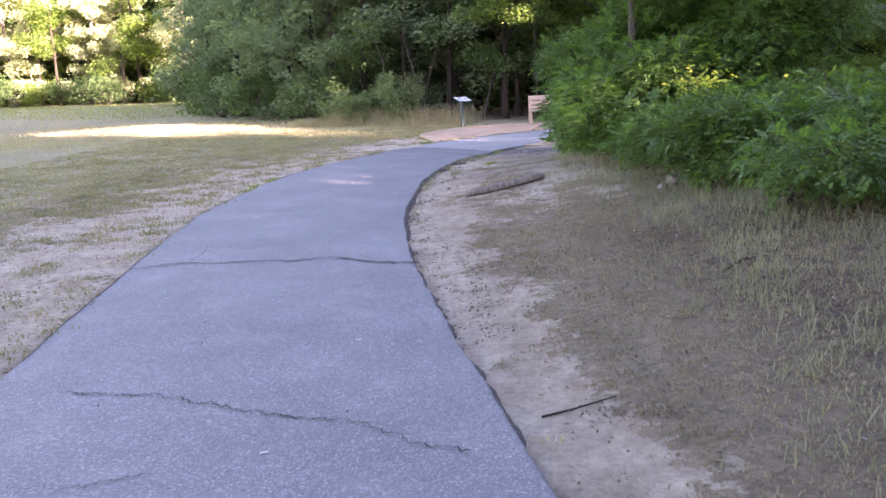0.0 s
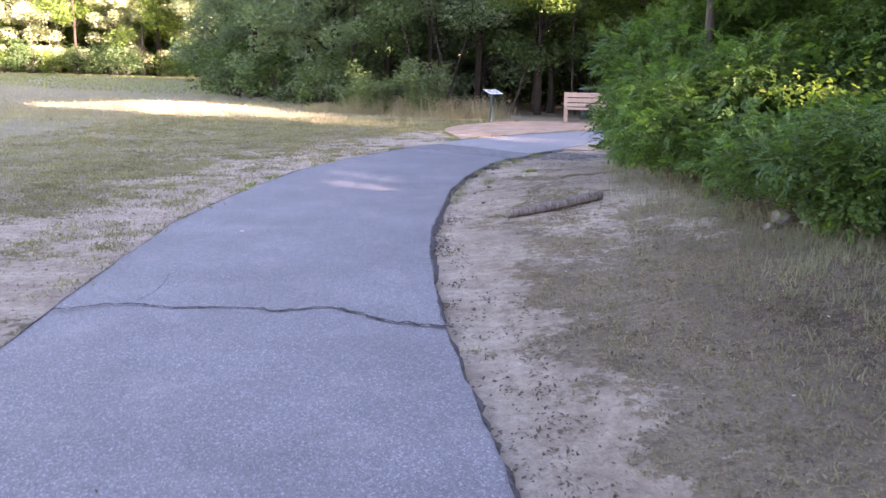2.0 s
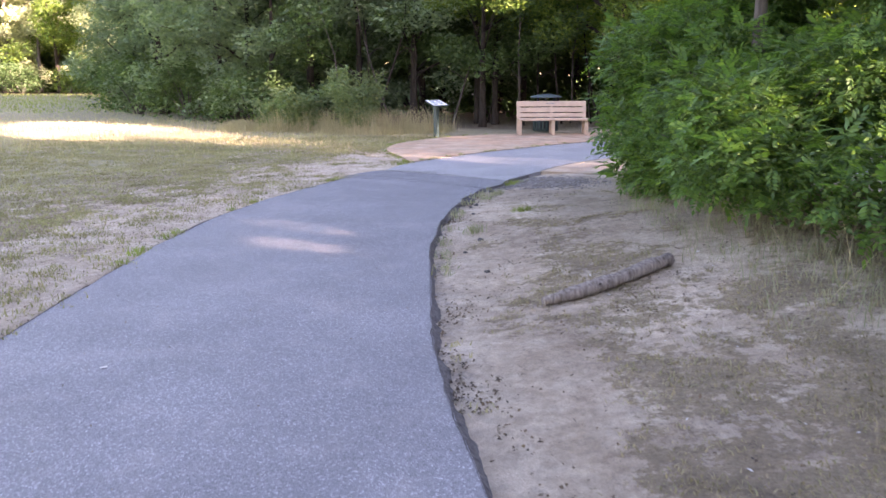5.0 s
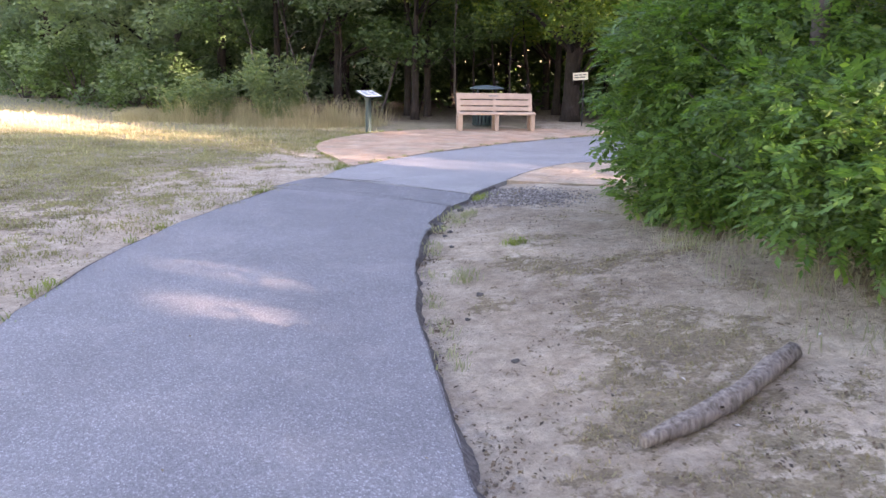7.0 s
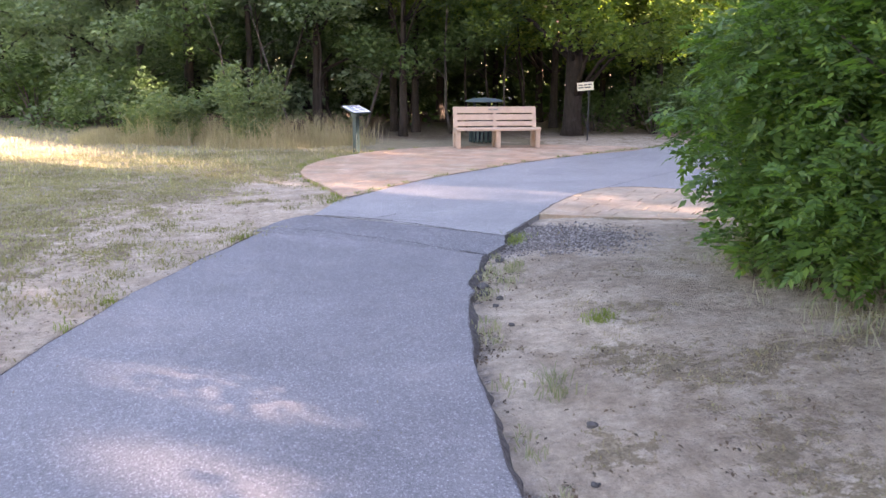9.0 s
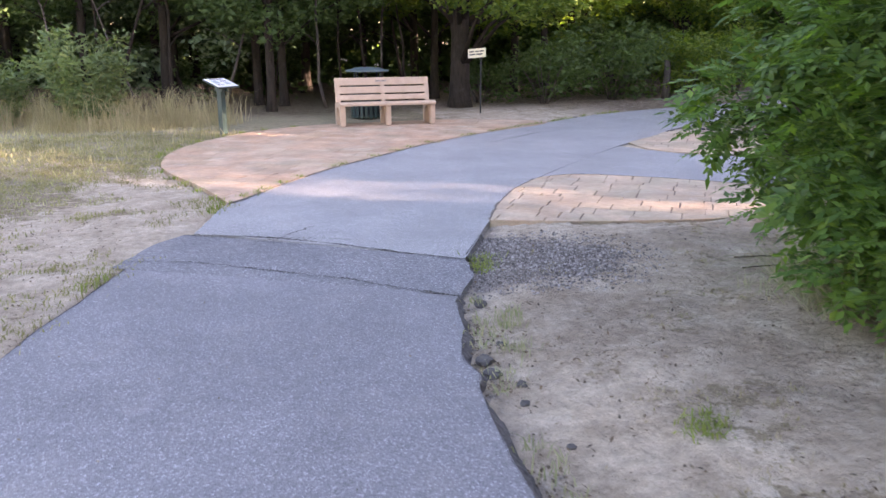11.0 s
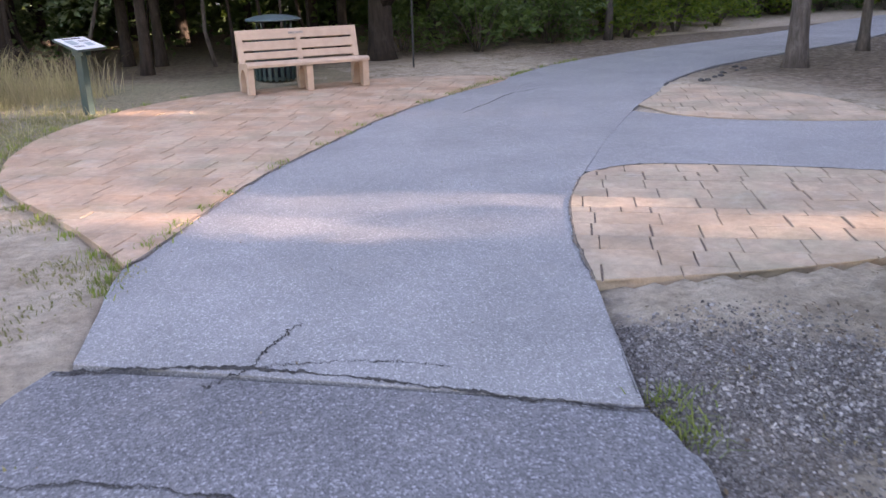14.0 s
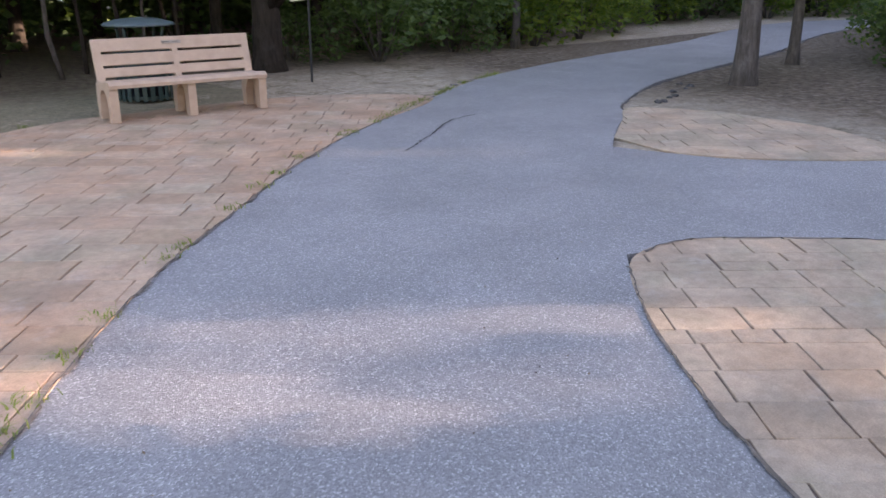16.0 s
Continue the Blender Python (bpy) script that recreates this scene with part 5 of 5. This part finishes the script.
# ---- small sign ----
def small_sign(x, y, turn):
    top = group("small_sign", pose(x, y, ground_z(x, y) - 0.01, 0, 0, turn), label="small cream sign on a thin black post", category="sign")
    bm = bmesh.new()
    box(bm, 0.03, 0.02, 1.25, pose(0.09, 0.02, 0.6), 0.003)
    part("post", bm, BLACK_STEEL, top)
    bm = bmesh.new()
    box(bm, 0.38, 0.012, 0.19, pose(0, 0, 1.27, 0, -5, 0), 0.003)
    face = part("board", bm, CREAM, top, "cream painted board")
    for z, segs in ((1.305, ((-0.11, 0.10), (0.0, 0.07), (0.10, 0.09))), (1.245, ((-0.10, 0.12), (0.05, 0.14)))):
        for px, w in segs:
            bm = bmesh.new()
            box(bm, w, 0.004, 0.028, pose(px, -0.0075, z - px * -0.0875, 0, -5, 0))
            part("lettering", bm, PRINT_DARK, face)
    return top


small_sign(6.62, 28.2, -18)

# ---- broken stub beside the far path ----
bm = bmesh.new()
rr = random.Random(8)
tube(bm, [(0, 0, -0.1), (0.02, 0, 0.3), (0.03, 0.01, 0.7), (0.02, 0.02, 1.0)], [0.13, 0.10, 0.09, 0.075], 9, 0.12, rr)
stub = part("tree_stump", bm, BARK)
tagged(stub, "grey broken tree stump among shrubs", "stump")
stub.location = (13.1, 30.1, ground_z(13.1, 30.1))

# ---- fallen branch ----
def fallen_log():
    rr = random.Random(5)
    top = group("fallen_branch", label="grey fallen branch lying on the sand", category="log")
    a, b = Vector((0.40, 10.43, 0)), Vector((1.46, 11.0, 0))
    za, zb = ground_z(a.x, a.y), ground_z(b.x, b.y)
    pts, rad = [], []
    for i in range(13):
        t = i / 12
        p = a.lerp(b, t) + Vector((0.03 * math.sin(t * 5.2), -0.05 * math.sin(t * 3.1), 0))
        p.z = za + (zb - za) * t + 0.04 + 0.012 * math.sin(t * 3.1)
        pts.append(p)
        rad.append(0.026 + 0.022 * min(1, t * 4) + rr.uniform(-0.006, 0.006))
    bm = bmesh.new()
    tube(bm, pts, rad, 10, 0.12, rr)
    part("wood", bm, BARK_PALE, top)
    for i, d in ((4, (0.02, -0.05, 0.03)), (8, (-0.03, -0.07, 0.02))):
        bm = bmesh.new()
        tube(bm, [pts[i], pts[i] + Vector(d)], [0.009, 0.005], 6, 0.1, rr)
        part("twig_stub", bm, BARK_DARK, top)
    return top


fallen_log()


def twig(pts, r, label):
    bm = bmesh.new()
    q = [Vector((x, y, ground_z(x, y) + r + dz)) for x, y, dz in pts]
    tube(bm, q, [r] * (len(q) - 1) + [r * 0.4], 5, 0.15, random.Random(3))
    return tagged(part("twig", bm, BARK_DARK), label, "twig")


twig([(0.45, 3.62, 0), (0.6, 3.66, 0.005), (0.82, 3.73, 0)], 0.006, "thin dark twig on the sand")
for pts in ([(2.9, 16.2, 0), (3.3, 16.0, 0.06), (3.9, 15.9, 0.2)], [(3.1, 16.5, 0), (3.5, 16.2, 0.05), (4.0, 16.0, 0.15)], [(-0.2, 30.2, 0.1), (0.3, 29.6, 0.5), (0.0, 29.5, 1.0)], [(-0.1, 30.0, 0.0), (0.45, 29.6, 0.3), (0.6, 29.4, 0.35)], [(1.9, 5.4, 0), (2.1, 5.6, 0.01), (2.3, 5.62, 0)]):
    twig(pts, 0.006, "bare grey twig lying among dry grass")


def lump(name, x, y, r, material, label, category, seed, flat=0.6):
    bm = bmesh.new()
    bmesh.ops.create_icosphere(bm, subdivisions=2, radius=r)
    rr = random.Random(seed)
    for v in bm.verts:
        n = noise.noise(v.co * (1.2 / r) + Vector((seed, 0, 0)))
        v.co *= 1 + 0.55 * n + rr.uniform(-0.08, 0.08)
        v.co.z *= flat
    ob = part(name, bm, material)
    ob.location = (x, y, ground_z(x, y) + r * flat * 0.45)
    return tagged(ob, label, category)


for i, (x, y, r) in enumerate(((0.50, 15.3, 0.045), (0.72, 15.62, 0.03), (0.56, 15.12, 0.028), (0.92, 16.3, 0.04), (0.47, 14.92, 0.024), (0.53, 15.46, 0.05), (0.45, 14.5, 0.02), (0.32, 12.9, 0.025), (0.12, 12.4, 0.02), (0.2, 11.6, 0.025))):
    lump("asphalt_lump", x, y, r, CLOD, "dark crumbled lump of asphalt by the path edge", "lump", 20 + i)
for i, (x, y, r) in enumerate(((2.6, 9.0, 0.10), (2.42, 8.75, 0.06), (2.75, 8.8, 0.07))):
    lump("stone", x, y, r, STONE, "pale grey stone below the bush", "stone", 40 + i)
rr = random.Random(61)
for i in range(9):
    t = i / 8
    lump("asphalt_lump", 8.75 + 1.7 * t + rr.uniform(-0.1, 0.2), 23.72 + 0.75 * t + rr.uniform(-0.35, 0.0), rr.uniform(0.025, 0.06), CLOD, "dark lump of earth in the eroded edge of the path", "lump", 60 + i, 0.5)
for i in range(8):
    t = i / 7
    lump("stone", 6.7 + 2.0 * t + rr.uniform(-0.08, 0.08), 25.72 + 1.06 * t + rr.uniform(0.0, 0.14), rr.uniform(0.03, 0.07), STONE, "flat pale broken piece along the path edge", "stone", 80 + i, 0.35)
for x, y, z in ((-0.49, 4.78, 0.012), (-0.76, 3.28, 0.012), (-2.1, 9.6, 0.012)):
    bm = bmesh.new()
    box(bm, 0.035, 0.012, 0.004, pose(0, 0, 0, 0, 0, 20), 0.001)
    ob = part("pale_leaf", bm, PALE_BIT)
    ob.location = (x, y, z)
    tagged(ob, "small pale dry leaf on the asphalt", "leaf")


# ---- grass and litter ----
rs = np.random.RandomState(77)


def scatter(n, x0, x1, y0, y1, chance):
    """Points on open ground, kept by a chance of their own."""
    x, y = rs.uniform(x0, x1, n), rs.uniform(y0, y1, n)
    ok = ~(inside(x, y, road_poly) | inside(x, y, branch_poly) | inside(x, y, PLAZA) | inside(x, y, ISLAND) | inside(x, y, ISLET))
    x, y = x[ok], y[ok]
    ok = rs.rand(len(x)) < chance(x, y)
    return np.stack([x[ok], y[ok]], 1)


def tufts(xy, per, spread):
    q = np.repeat(xy, per, 0)
    return q + rs.randn(len(q), 2) * spread


def left_of(x, y):
    return x < np.interp(y, left_all[:, 1], left_all[:, 0])


meadow = scatter(240000, -14, 1.3, 1, 28.5, lambda x, y: np.where(left_of(x, y), np.clip(cover_at(x, y) * 1.2 - 0.25, 0, 1), 0) * 0.75)
tuft_at = scatter(26000, -9, 1.2, 1.5, 27, lambda x, y: np.where(left_of(x, y), np.clip(cover_at(x, y) * 1.4 - 0.2, 0, 1), 0) * 0.55)
blades("grass_tufts", tufts(tuft_at, 15, 0.05), 0.05, 0.005, GRASS_TUFT, 31, 0.7, label="low tufts of dry grass on pale sand", category="grass")
spots = scatter(5200, -8, 1.2, 2, 27, lambda x, y: left_of(x, y) * (fractal(x, y, 0.9, 63, 3) > 0.44) * 0.55)
blades("grass_clumps", tufts(spots, 44, 0.085), 0.05, 0.005, GRASS_TUFT, 36, 0.7, label="scattered clumps of dry green grass on sand", category="grass")
blades("meadow_grass", meadow, 0.05, 0.004, GRASS_MIX, 1, 0.8, label="short dry and green meadow grass", category="grass")
far_meadow = scatter(60000, -55, -1, 22, 75, lambda x, y: np.clip(1.1 - (y - 22) / 60, 0.1, 1) * (y < np.interp(x, [-60, -16, -9, -3, 0], [110, 58, 40, 31, 29])))
green_far = scatter(36000, -85, -12, 42, 98, lambda x, y: (y < np.interp(x, [-85, -25, -17, -15], [114, 90, 84, 57])) * (y > np.interp(x, [-60, -16], [80, 44])) * 0.9)
blades("green_meadow", green_far, 0.13, 0.03, GRASS_GREEN, 38, 0.7, label="shaded green grass on the far meadow", category="grass")
blades("meadow_grass", far_meadow, 0.10, 0.012, GRASS_MIX, 2, 0.6, label="dry pale meadow grass in the sun", category="grass")
seed_heads = tufts(scatter(4200, -5, 1.4, 26.3, 34, lambda x, y: (y < np.interp(x, [-14, -9, -3, 0, 2], [50, 42, 31.5, 29.5, 29])) * np.clip((y - np.interp(x, [-5, -2, 0, 1.4], [29.3, 27.4, 26.8, 27.6])) / 1.2, 0, 1) * (fractal(x, y, 1.3, 44, 2) > 0.42)), 11, 0.09)
low_dry = scatter(16000, -16, 1.2, 23.5, 36, lambda x, y: left_of(x, y) * (y < np.interp(x, [-16, -9, -3, 0, 2], [58, 41, 31.5, 28.6, 28])) * 0.8)
blades("dry_meadow", low_dry, 0.16, 0.005, GRASS_DRY, 33, 0.6, label="knee-high dry meadow grass before the trees", category="grass")
blades("tall_dry_grass", seed_heads, 0.30, 0.004, GRASS_DRY, 3, 0.7, label="straw-coloured grass before the wood", category="grass")
tall_heads = tufts(scatter(800, -3.6, 1.6, 26.6, 33, lambda x, y: (y < np.interp(x, [-9, -3, 0, 2], [42, 31.5, 29.5, 29])) * (fractal(x, y, 0.9, 47, 2) > 0.45) * np.clip((y - np.interp(x, [-5, -2, 0, 1.6], [29.5, 27.6, 27.0, 27.7])) / 1.0, 0, 1)), 14, 0.13)
blades("tall_seed_grass", tall_heads, 0.72, 0.004, GRASS_DRY, 37, 0.45, label="tall dry seed-headed grass beside the weeds", category="grass")
verge = scatter(110000, -0.4, 3.6, 1.5, 16.5, lambda x, y: np.clip(cover_at(x, y) * 1.4 - 0.35, 0, 1) * (~left_of(x, y)) * 0.8)
blades("verge_grass", verge, 0.028, 0.0035, GRASS_DEAD, 4, 1.0, label="short dead grass on the sandy verge", category="grass")
dead = scatter(15000, -0.3, 4.5, 1.5, 17.5, lambda x, y: np.clip(cover_at(x, y) * 1.6 - 0.4, 0, 1) * (~left_of(x, y)) * 0.7)
blades("verge_tufts", tufts(dead, 14, 0.035), 0.042, 0.0035, GRASS_DEAD, 32, 0.9, label="small dead grass tufts on the verge", category="grass")
skirt_line = np.array([(3.4, 5.2), (2.6, 6.8), (2.15, 8.2), (1.95, 9.6), (1.95, 11.0), (2.1, 12.2), (2.3, 14.0), (2.9, 15.2)])
skirt = tufts(scatter(9000, 1.2, 6.5, 2.5, 16, lambda x, y: np.clip(1 - np.abs(x - np.interp(y, skirt_line[:, 1], skirt_line[:, 0]) - 0.35) / 0.85, 0, 1) * 0.45), 9, 0.06)
skirt2 = tufts(scatter(5200, 0.9, 6, 1.5, 8.5, lambda x, y: np.clip((x - np.interp(y, [1.5, 3, 5, 8.5], [1.2, 1.0, 1.3, 1.5])) / 1.1, 0, 1) * (0.25 + 0.75 * (fractal(x, y, 1.6, 67, 3) > 0.47)) * 0.7), 9, 0.06)
blades("shade_grass", skirt2, 0.12, 0.003, GRASS_GREY, 35, 0.7, label="thin grey grass in the shade of the bush", category="grass")
blades("bush_grass", skirt, 0.15, 0.003, GRASS_GREY, 5, 0.6, label="grey-green grass round the foot of the bush", category="grass")
stalks = tufts(scatter(34, 1.9, 3.2, 7.5, 12.5, lambda x, y: 0.5 + 0 * x), 2, 0.05)
blades("dry_stalks", stalks, 0.5, 0.0025, GRASS_DRY, 6, 0.7, label="long dry grass stalks before the bush", category="grass")
fan = tufts(np.array([(2.75, 15.35), (3.0, 15.55), (2.6, 15.1)]), 260, 0.10)
blades("grass_clump", fan, 0.40, 0.003, GRASS_GREY, 7, 1.35, label="drooping clump of long grass under the sapling", category="grass")


def edge_tufts(line, lo, hi, every, per, tall, material, seed, shift, label, jump=0.5):
    r2 = np.random.RandomState(seed)
    seg = line[lo:hi:every]
    seg = seg[r2.rand(len(seg)) < jump]
    q = np.repeat(seg, per, 0) + r2.randn(len(seg) * per, 2) * 0.045 + np.array(shift)
    return blades("edge_weeds", q, tall, 0.004, material, seed, 0.7, z=0.0, label=label, category="weeds")


edge_tufts(pl, 298, 412, 2, 30, 0.06, GRASS_GREEN, 21, (-0.06, 0.0), "small green weeds along the asphalt edge", 0.25)
edge_tufts(fl, 8, 130, 2, 34, 0.07, GRASS_GREEN, 22, (-0.03, 0.03), "small green weeds in the joint by the paving", 0.55)
rim = spline(PLAZA[:9], 120)
edge_tufts(rim, 0, 118, 2, 30, 0.07, GRASS_GREEN, 28, (-0.08, 0.03), "yellow-green weeds round the rim of the paving", 0.22)
edge_tufts(pr, 300, 418, 4, 22, 0.07, GRASS_GREY, 23, (0.12, -0.02), "dry weeds along the broken asphalt edge", 0.5)
edge_tufts(pr, 60, 300, 5, 12, 0.04, GRASS_DRY, 24, (0.12, 0.0), "dry weeds along the asphalt edge", 0.3)
clump = tufts(np.array([(1.33, 17.15), (1.4, 17.28), (1.28, 17.02)]), 55, 0.05)
blades("weed_clump", clump, 0.085, 0.0035, GRASS_GREEN, 25, 0.7, label="bright green weed at the end of the seam", category="weeds")
clump = tufts(np.array([(0.95, 14.3), (1.02, 14.36)]), 80, 0.05)
blades("weed_clump", clump, 0.06, 0.004, GRASS_GREEN, 26, 0.8, label="low green weed on the sand", category="weeds")
clump = tufts(np.array([(0.30, 13.3), (0.34, 13.5), (0.95, 16.0), (0.75, 15.5), (0.88, 15.85)]), 55, 0.045)
blades("weed_clump", clump, 0.085, 0.004, GRASS_GREY, 27, 0.5, label="thin grass beside the broken edge", category="weeds")

bits = scatter(60000, -0.4, 4.0, 1.5, 18, lambda x, y: (~left_of(x, y)) * (0.06 + 0.94 * (fractal(x, y, 1.4, 33, 3) > 0.52) * (fractal(x, y, 7.0, 35, 2) > 0.5)) * np.interp(y, [8, 12], [1.0, 0.3]))
v, f = leaf_cloud(np.c_[bits, height(bits[:, 0], bits[:, 1]) + 0.006], 0.026, rs, up=0.85, wide=0.5, droop=0)
tagged(from_arrays("leaf_litter", v, f, LITTER), "dead leaves and bark bits on the sand", "litter", kind="stuff")
seg = pr[rs.randint(215, 415, 2600)]
seg = seg + np.stack([0.03 + np.abs(rs.randn(len(seg))) * 0.13, rs.randn(len(seg)) * 0.02], 1)
seg = seg[fractal(seg[:, 0], seg[:, 1], 1.7, 87, 3) > 0.52]
v, f = leaf_cloud(np.c_[seg, height(seg[:, 0], seg[:, 1]) + 0.008], 0.02, rs, up=0.7, wide=0.8, droop=0)
tagged(from_arrays("asphalt_crumbs", v, f, LITTER), "dark asphalt crumbs strewn on the sand beside the path", "crumbs", kind="stuff")
bits = scatter(16000, -6.0, -1.0, 2, 20, lambda x, y: left_of(x, y) * 0.8)
v, f = leaf_cloud(np.c_[bits, height(bits[:, 0], bits[:, 1]) + 0.006], 0.026, rs, up=0.9, wide=0.5, droop=0)
tagged(from_arrays("leaf_litter", v, f, LITTER), "dead leaves among the patchy grass", "litter", kind="stuff")

bits = scatter(120, 0.6, 4.0, 1.5, 12, lambda x, y: (~left_of(x, y)) * 0.6)
v, f = leaf_cloud(np.c_[bits, height(bits[:, 0], bits[:, 1]) + 0.01], 0.026, rs, up=0.85, wide=0.6, droop=0)
tagged(from_arrays("pale_litter", v, f, PALE_BIT), "pale dry leaf bits scattered on the verge", "litter", kind="stuff")

# bits of leaf and grit on the asphalt
q = np.stack([rs.uniform(-2.9, 8, 1500), rs.uniform(0.5, 26, 1500)], 1)
q = q[inside(q[:, 0], q[:, 1], road_poly)]
v, f = leaf_cloud(np.c_[q, np.full(len(q), 0.016)], 0.016, rs, up=0.97, wide=0.5, droop=0)
tagged(from_arrays("path_litter", v, f, LITTER), "tiny dry leaf bits lying on the asphalt", "litter", kind="stuff")

# loose gravel beside the paved island
q = scatter(48000, 0.8, 4.0, 15.8, 18.2, lambda x, y: np.clip(1.1 - np.hypot((x - 1.75) / 1.0, (y - 17.05) / 0.85), 0, 1) * (0.45 + 0.55 * (fractal(x, y, 2.2, 83, 3) > 0.48)))
zz = height(q[:, 0], q[:, 1])
n = len(q)
rad = 0.005 + 0.009 * rs.rand(n) ** 2
octa = np.array([(1, 0, 0), (0, 1, 0), (-1, 0, 0), (0, -1, 0), (0, 0, 0.8), (0, 0, -0.8)], float)
jit = octa[None] * (0.7 + 0.6 * rs.rand(n, 6, 1)) * rad[:, None, None] + np.c_[q, zz + 0.003][:, None, :]
tri = np.array([(0, 1, 4), (1, 2, 4), (2, 3, 4), (3, 0, 4), (1, 0, 5), (2, 1, 5), (3, 2, 5), (0, 3, 5)])
k = Mat("gravel_chip")
GRAVEL = k.done(k.ramp(k.island(), (0, (0.06, 0.052, 0.048)), (0.6, (0.17, 0.152, 0.142)), (1, (0.42, 0.39, 0.37))), 0.9)
tagged(from_arrays("loose_gravel", jit.reshape(-1, 3), (tri[None] + np.arange(n)[:, None, None] * 6).reshape(-1, 3), GRAVEL), "loose grey gravel spilled beside the paving", "gravel", kind="stuff")

# ---- paving, last ----
TURN = math.radians(-41)
paving("paved_island", ISLAND, TURN, PAVER_TAN, 501, "tan stamped paving island between the paths", 0.26, (0.42, 0.36, 0.30, 0.2))
paving("paved_islet", ISLET, TURN, PAVER_TAN, 502, "tan stamped paving islet beside the side path", 0.30, (0.45, 0.45, 0.32, 0.22))
paving("paved_plaza", PLAZA, TURN, PAVER_PINK, 503, "salmon stamped paving under the bench", 0.30, (0.45, 0.45, 0.32, 0.22))
